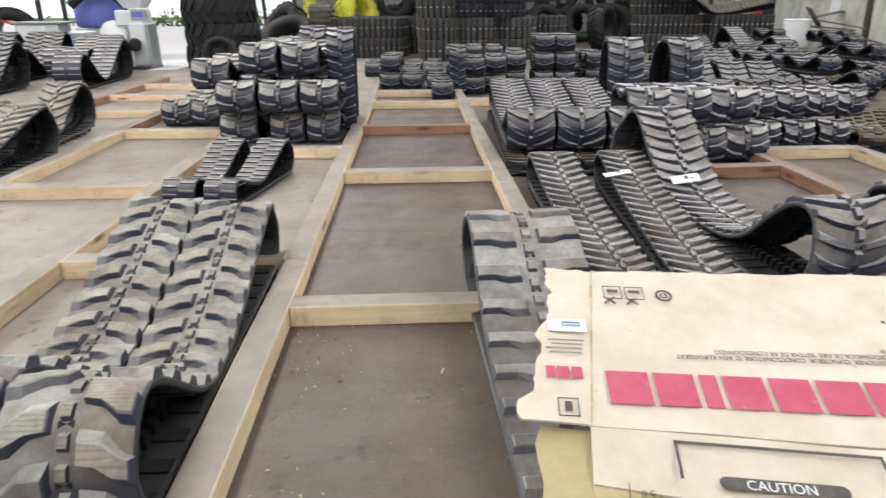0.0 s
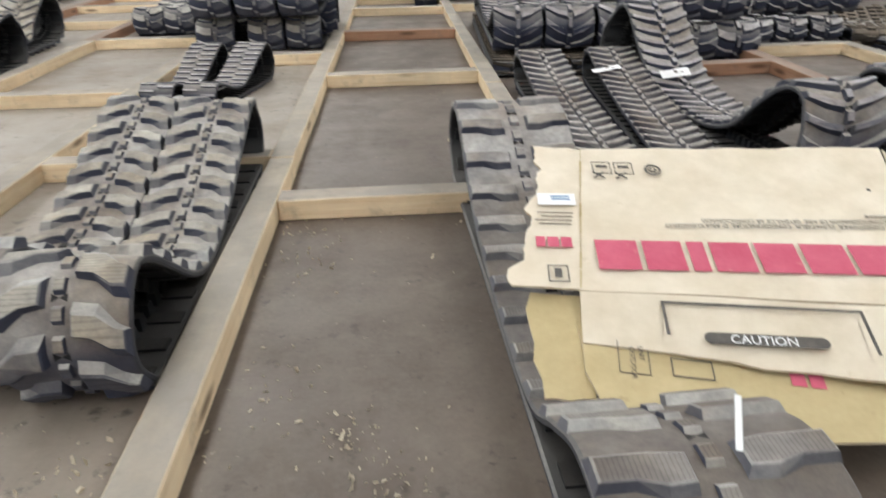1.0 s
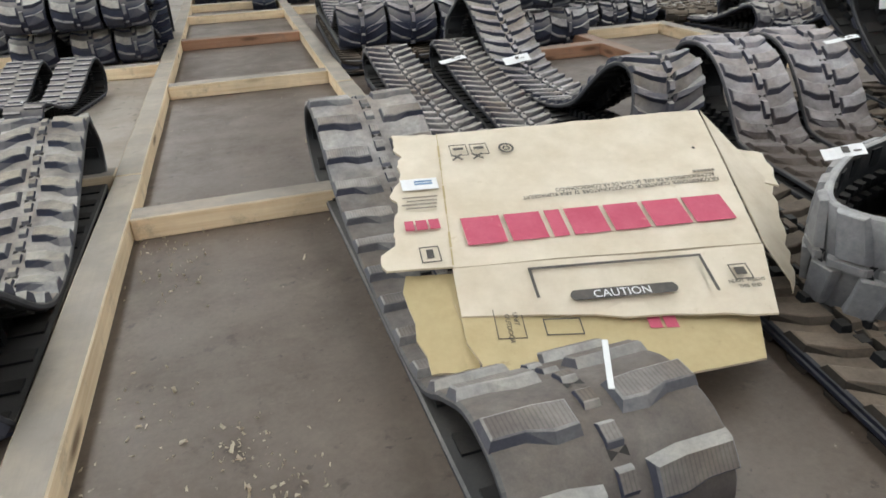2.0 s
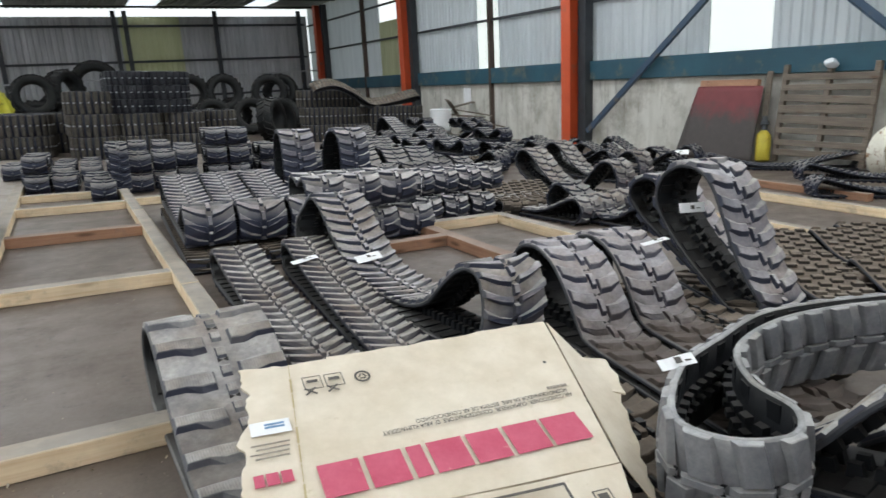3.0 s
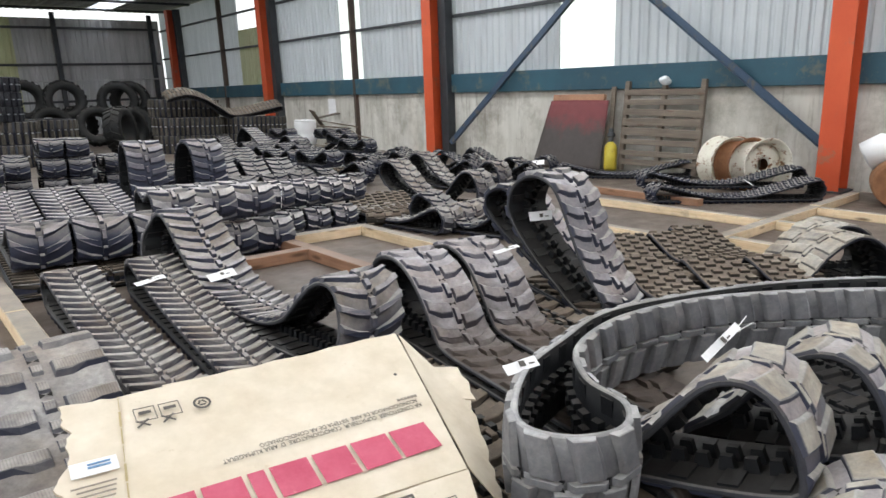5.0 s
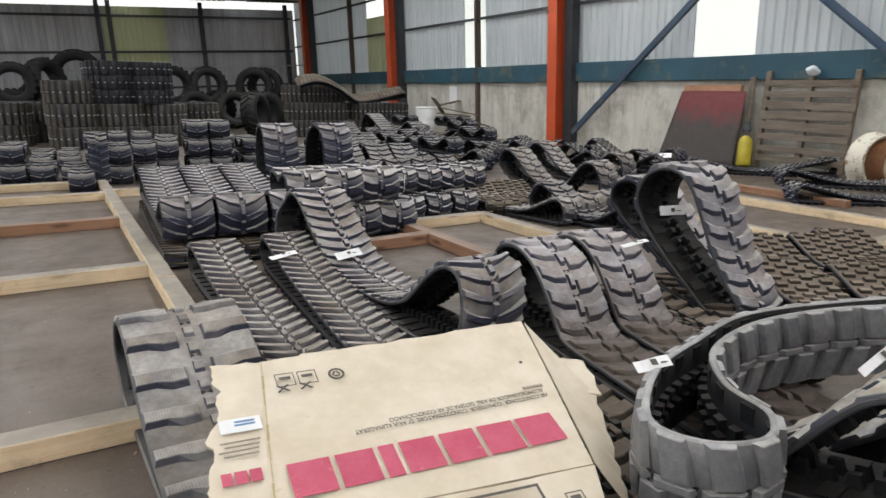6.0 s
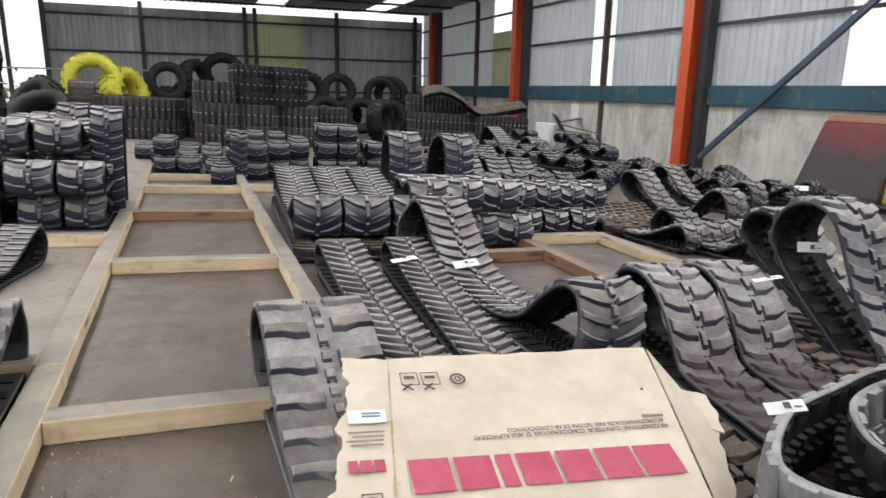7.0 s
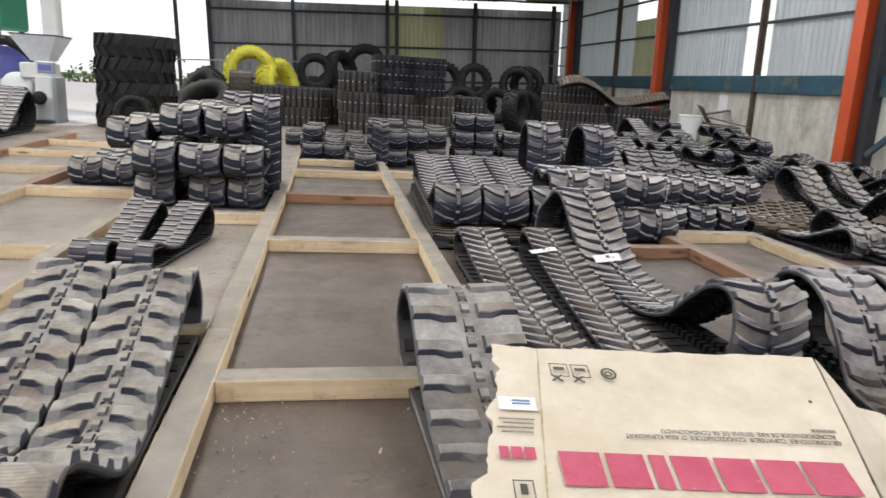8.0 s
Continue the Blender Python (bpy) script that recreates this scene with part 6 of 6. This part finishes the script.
part("fan_housing", revolve([(0.08, -0.16), (0.25, -0.15), (0.28, -0.12), (0.28, 0.12), (0.25, 0.15), (0.08, 0.16)], 32), M["machine_white"], cab, "round white fan housing", m=pose(-0.52, -0.1, 0.68, 78, 0, 12), smooth=True)
part("fan_stand", boxm(-0.72, -0.3, 0.0, -0.34, 0.2, 0.45, bevel=0.02), M["machine_white"], cab)
bm = bmesh.new()
low = [bm.verts.new(c) for c in ((-0.20, -0.22, 1.22), (0.12, -0.22, 1.22), (0.12, 0.22, 1.22), (-0.20, 0.22, 1.22))]
top = [bm.verts.new(c) for c in ((-0.48, -0.42, 1.70), (0.36, -0.42, 1.70), (0.36, 0.42, 1.70), (-0.48, 0.42, 1.70))]
for k in range(4):
    bm.faces.new((low[k], low[(k + 1) % 4], top[(k + 1) % 4], top[k]))
bmesh.ops.recalc_face_normals(bm, faces=bm.faces)
geo = bmesh.ops.solidify(bm, geom=bm.faces[:], thickness=0.008)
hopper = part("hopper", bm, M["plastic_film"], cab, "clear flared hopper")
part("hopper_rim", boxm(-0.50, -0.44, 1.70, 0.38, 0.44, 1.725, bevel=0.004), M["dark_steel"], hopper)
part("column", boxm(-0.14, 0.25, 1.72, 0.18, 0.55, 3.4, bevel=0.03), M["machine_white"], cab, "tall pale column")
bm = bmesh.new()
pts = [(-1.35 + 0.118 * i, -0.1, 1.28 + 0.30 * math.sin(min(1.0, i / 6.5) * math.pi * 0.62) - 0.035 * max(0, i - 6) ** 1.6) for i in range(11)]
for a, b in zip(pts, pts[1:]):
    rod(bm, a, b, 0.10, 14)
part("hose", bm, M["tyre"], cab, "thick black ribbed hose")
blue = thing("blue_tub", "blue violet plastic tub on a stand", "tub", pose(-6.05, 16.1, 0.0))
part("tub", revolve([(0.45, 0.82), (0.52, 0.86), (0.55, 1.45), (0.52, 1.47), (0.50, 0.9)], 32), M["violet"], blue, smooth=True)
part("stand", boxm(-0.42, -0.42, 0.0, 0.42, 0.42, 0.82, bevel=0.02), M["machine_white"], blue)
bucket = thing("white_bucket", "white plastic bucket with a blue label", "bucket", pose(-6.1, 15.2, 0.0) @ Matrix.Scale(1.0, 4))
part("pail", revolve([(0.19, 0.0), (0.20, 0.02), (0.24, 0.72), (0.255, 0.73), (0.255, 0.77), (0.02, 0.78)], 28), M["white_plastic"], bucket, smooth=True)
part("label", boxm(-0.13, -0.246, 0.38, 0.13, -0.20, 0.62, bevel=0.01), M["blue_ink"], bucket, "pale blue label")
fr = thing("white_cabinet", "white steel cabinet with a lockable door in the open side", "cabinet", pose(-7.2, 15.6, 0, 0, 0, 5))
part("body", boxm(-0.34, -0.3, 0.06, 0.52, 0.3, 0.92, bevel=0.02), M["machine_white"], fr)
door_leaf = part("door", boxm(-0.32, -0.325, 0.1, 0.24, -0.302, 0.89, bevel=0.006), M["machine_white"], fr)
part("lock", boxm(0.15, -0.335, 0.50, 0.19, -0.326, 0.58, bevel=0.002), M["dark_steel"], door_leaf)
part("plinth", boxm(-0.32, -0.28, 0.0, 0.50, 0.28, 0.06), M["dark_steel"], fr)
part("worktop", boxm(-0.40, -0.36, 0.92, 0.75, 0.36, 0.96, bevel=0.008), M["machine_grey"], fr)
green = thing("green_container", "green painted steel hopper outside the building", "hopper", pose(-8.05, 19.5, 0))
part("body", boxm(-0.9, -0.8, 1.9, 0.9, 0.8, 3.6, bevel=0.05), M["green_paint"], green)
for x in (-0.8, 0.7):
    for y in (-0.7, 0.6):
        part("leg", boxm(x, y, 0, x + 0.1, y + 0.1, 1.9), M["dark_steel"], green)
red = thing("farm_implement", "red painted farm implement with grey steel struts", "implement", pose(-9.6, 16.2, 0, 0, 0, 25))
for y in (-0.5, 0.5):
    part("main_beam", boxm(-1.8, y - 0.06, 0.55, 1.5, y + 0.06, 0.70, bevel=0.01), M["red_paint"], red)
    part("upper_beam", boxm(-1.6, -0.05, 0.0, 1.4, 0.05, 0.12, bevel=0.01, m=pose(0, y * 0.6, 1.05, 0, -16, 0)), M["red_paint"], red)
for x in (-1.4, -0.7, 0.0, 0.7):
    part("cross_bar", boxm(x - 0.05, -0.5, 0.57, x + 0.05, 0.5, 0.68, bevel=0.01), M["red_paint"], red)
    part("strut", boxm(-0.035, -0.035, 0, 0.035, 0.035, 1.25, m=pose(x, 0.05, 0.05, 0, 28 * (1 if x > -0.5 else -1), 0)), M["galv"], red)
part("gear_box", boxm(-0.35, -0.3, 0.72, 0.35, 0.3, 1.15, bevel=0.04), M["red_paint"], red)
part("shield", boxm(0.2, -0.35, 0.0, 1.3, 0.35, 0.05, bevel=0.01, m=pose(0.2, 0, 1.4, 0, 25, 0)), M["red_paint"], red, "red sheet shield")
for x in (-1.6, 1.2):
    for y in (-0.5, 0.45):
        part("stand", boxm(x, y, 0, x + 0.08, y + 0.08, 0.56), M["red_paint"], red)
tagged(copy_thing(LESS, pose(-8.35, 16.6, 0.62, 88, 0, 35)), "black lugged tractor tyre beside a red implement")
gate_frame = thing("steel_stand", "dark square steel stand before a red implement", "stand", pose(-8.65, 15.9, 0, 0, 0, 8))
for x in (-0.48, 0.44):
    part("leg", boxm(x, -0.02, 0.0, x + 0.045, 0.02, 1.04), M["dark_steel"], gate_frame)
part("top_bar", boxm(-0.48, -0.02, 1.04, 0.485, 0.02, 1.08), M["dark_steel"], gate_frame)
part("brace", boxm(-0.02, -0.015, 0.0, 0.02, 0.015, 1.2, m=pose(-0.44, 0.0, 0.15, 0, 38, 0)), M["galv"], gate_frame)
hedge = thing("shrub", "bright green shrub outside in the sunlight", "shrub", pose(-13.0, 45.0, -0.3))
bm = bmesh.new()
for i in range(900):
    p = Vector((random.gauss(0, 3.5), random.gauss(0, 0.5), abs(random.gauss(0.5, 0.45))))
    q = Euler((random.uniform(0, 3), random.uniform(0, 3), random.uniform(0, 3))).to_matrix()
    vs = [bm.verts.new(p + q @ Vector(c) * 0.16) for c in ((-1, 0, 0), (0, -0.5, 0), (1, 0, 0), (0, 0.5, 0))]
    bm.faces.new(vs)
part("leaves", bm, M["leaf"], hedge)
bm = bmesh.new()
for i in range(9):
    rod(bm, (-4 + i, 0, 0), (-4 + i + random.uniform(-0.3, 0.3), 0, 1.0), 0.03, 6, 0.01)
part("stems", bm, M["old_wood"], hedge)

# ---------------------------------------------------------------- chips and crumbs on the floor
bm = bmesh.new()
rng = random.Random(11)


def crumb(x, y, s):
    q = Euler((rng.uniform(0, 3), rng.uniform(0, 3), rng.uniform(0, 3))).to_matrix()
    vs = [bm.verts.new(Vector((x, y, s * 0.5)) + q @ Vector(c) * s) for c in ((-0.8, -0.3, -0.15), (0.8, -0.3, -0.1), (0.6, 0.4, -0.15), (-0.6, 0.35, -0.1), (0, 0, 0.3))]
    for f in ((0, 1, 4), (1, 2, 4), (2, 3, 4), (3, 0, 4), (3, 2, 1, 0)):
        bm.faces.new([vs[k] for k in f])


for i in range(420):
    cx, cy, sp = rng.choice([(0.42, 1.75, 0.10), (0.40, 2.55, 0.12), (0.36, 2.9, 0.08), (-0.2, 1.5, 0.22), (0.75, 1.45, 0.05), (0.62, 1.6, 0.04), (0.05, 1.45, 0.1), (0.7, 2.7, 0.4), (-0.5, 1.45, 0.2)])
    x, y = rng.gauss(cx, sp), rng.gauss(cy, sp)
    if 0.135 < x < 0.275 or (x < 0.12 and y > 1.68) or x > 1.12:
        continue
    crumb(x, y, rng.choice((0.4, 0.6, 1.0)) * rng.uniform(0.006, 0.017))
for i in range(300):
    x, y = rng.uniform(-2.1, 1.35), rng.uniform(1.3, 9.5)
    if 0.13 < x < 0.28 or -1.15 < x < -0.93:
        continue
    crumb(x, y, rng.uniform(0.002, 0.006))
tagged(part("wood_chips", bm, M["chips"], None), "pale wood chips and crumbs scattered on the floor", "wood chips", kind="stuff")
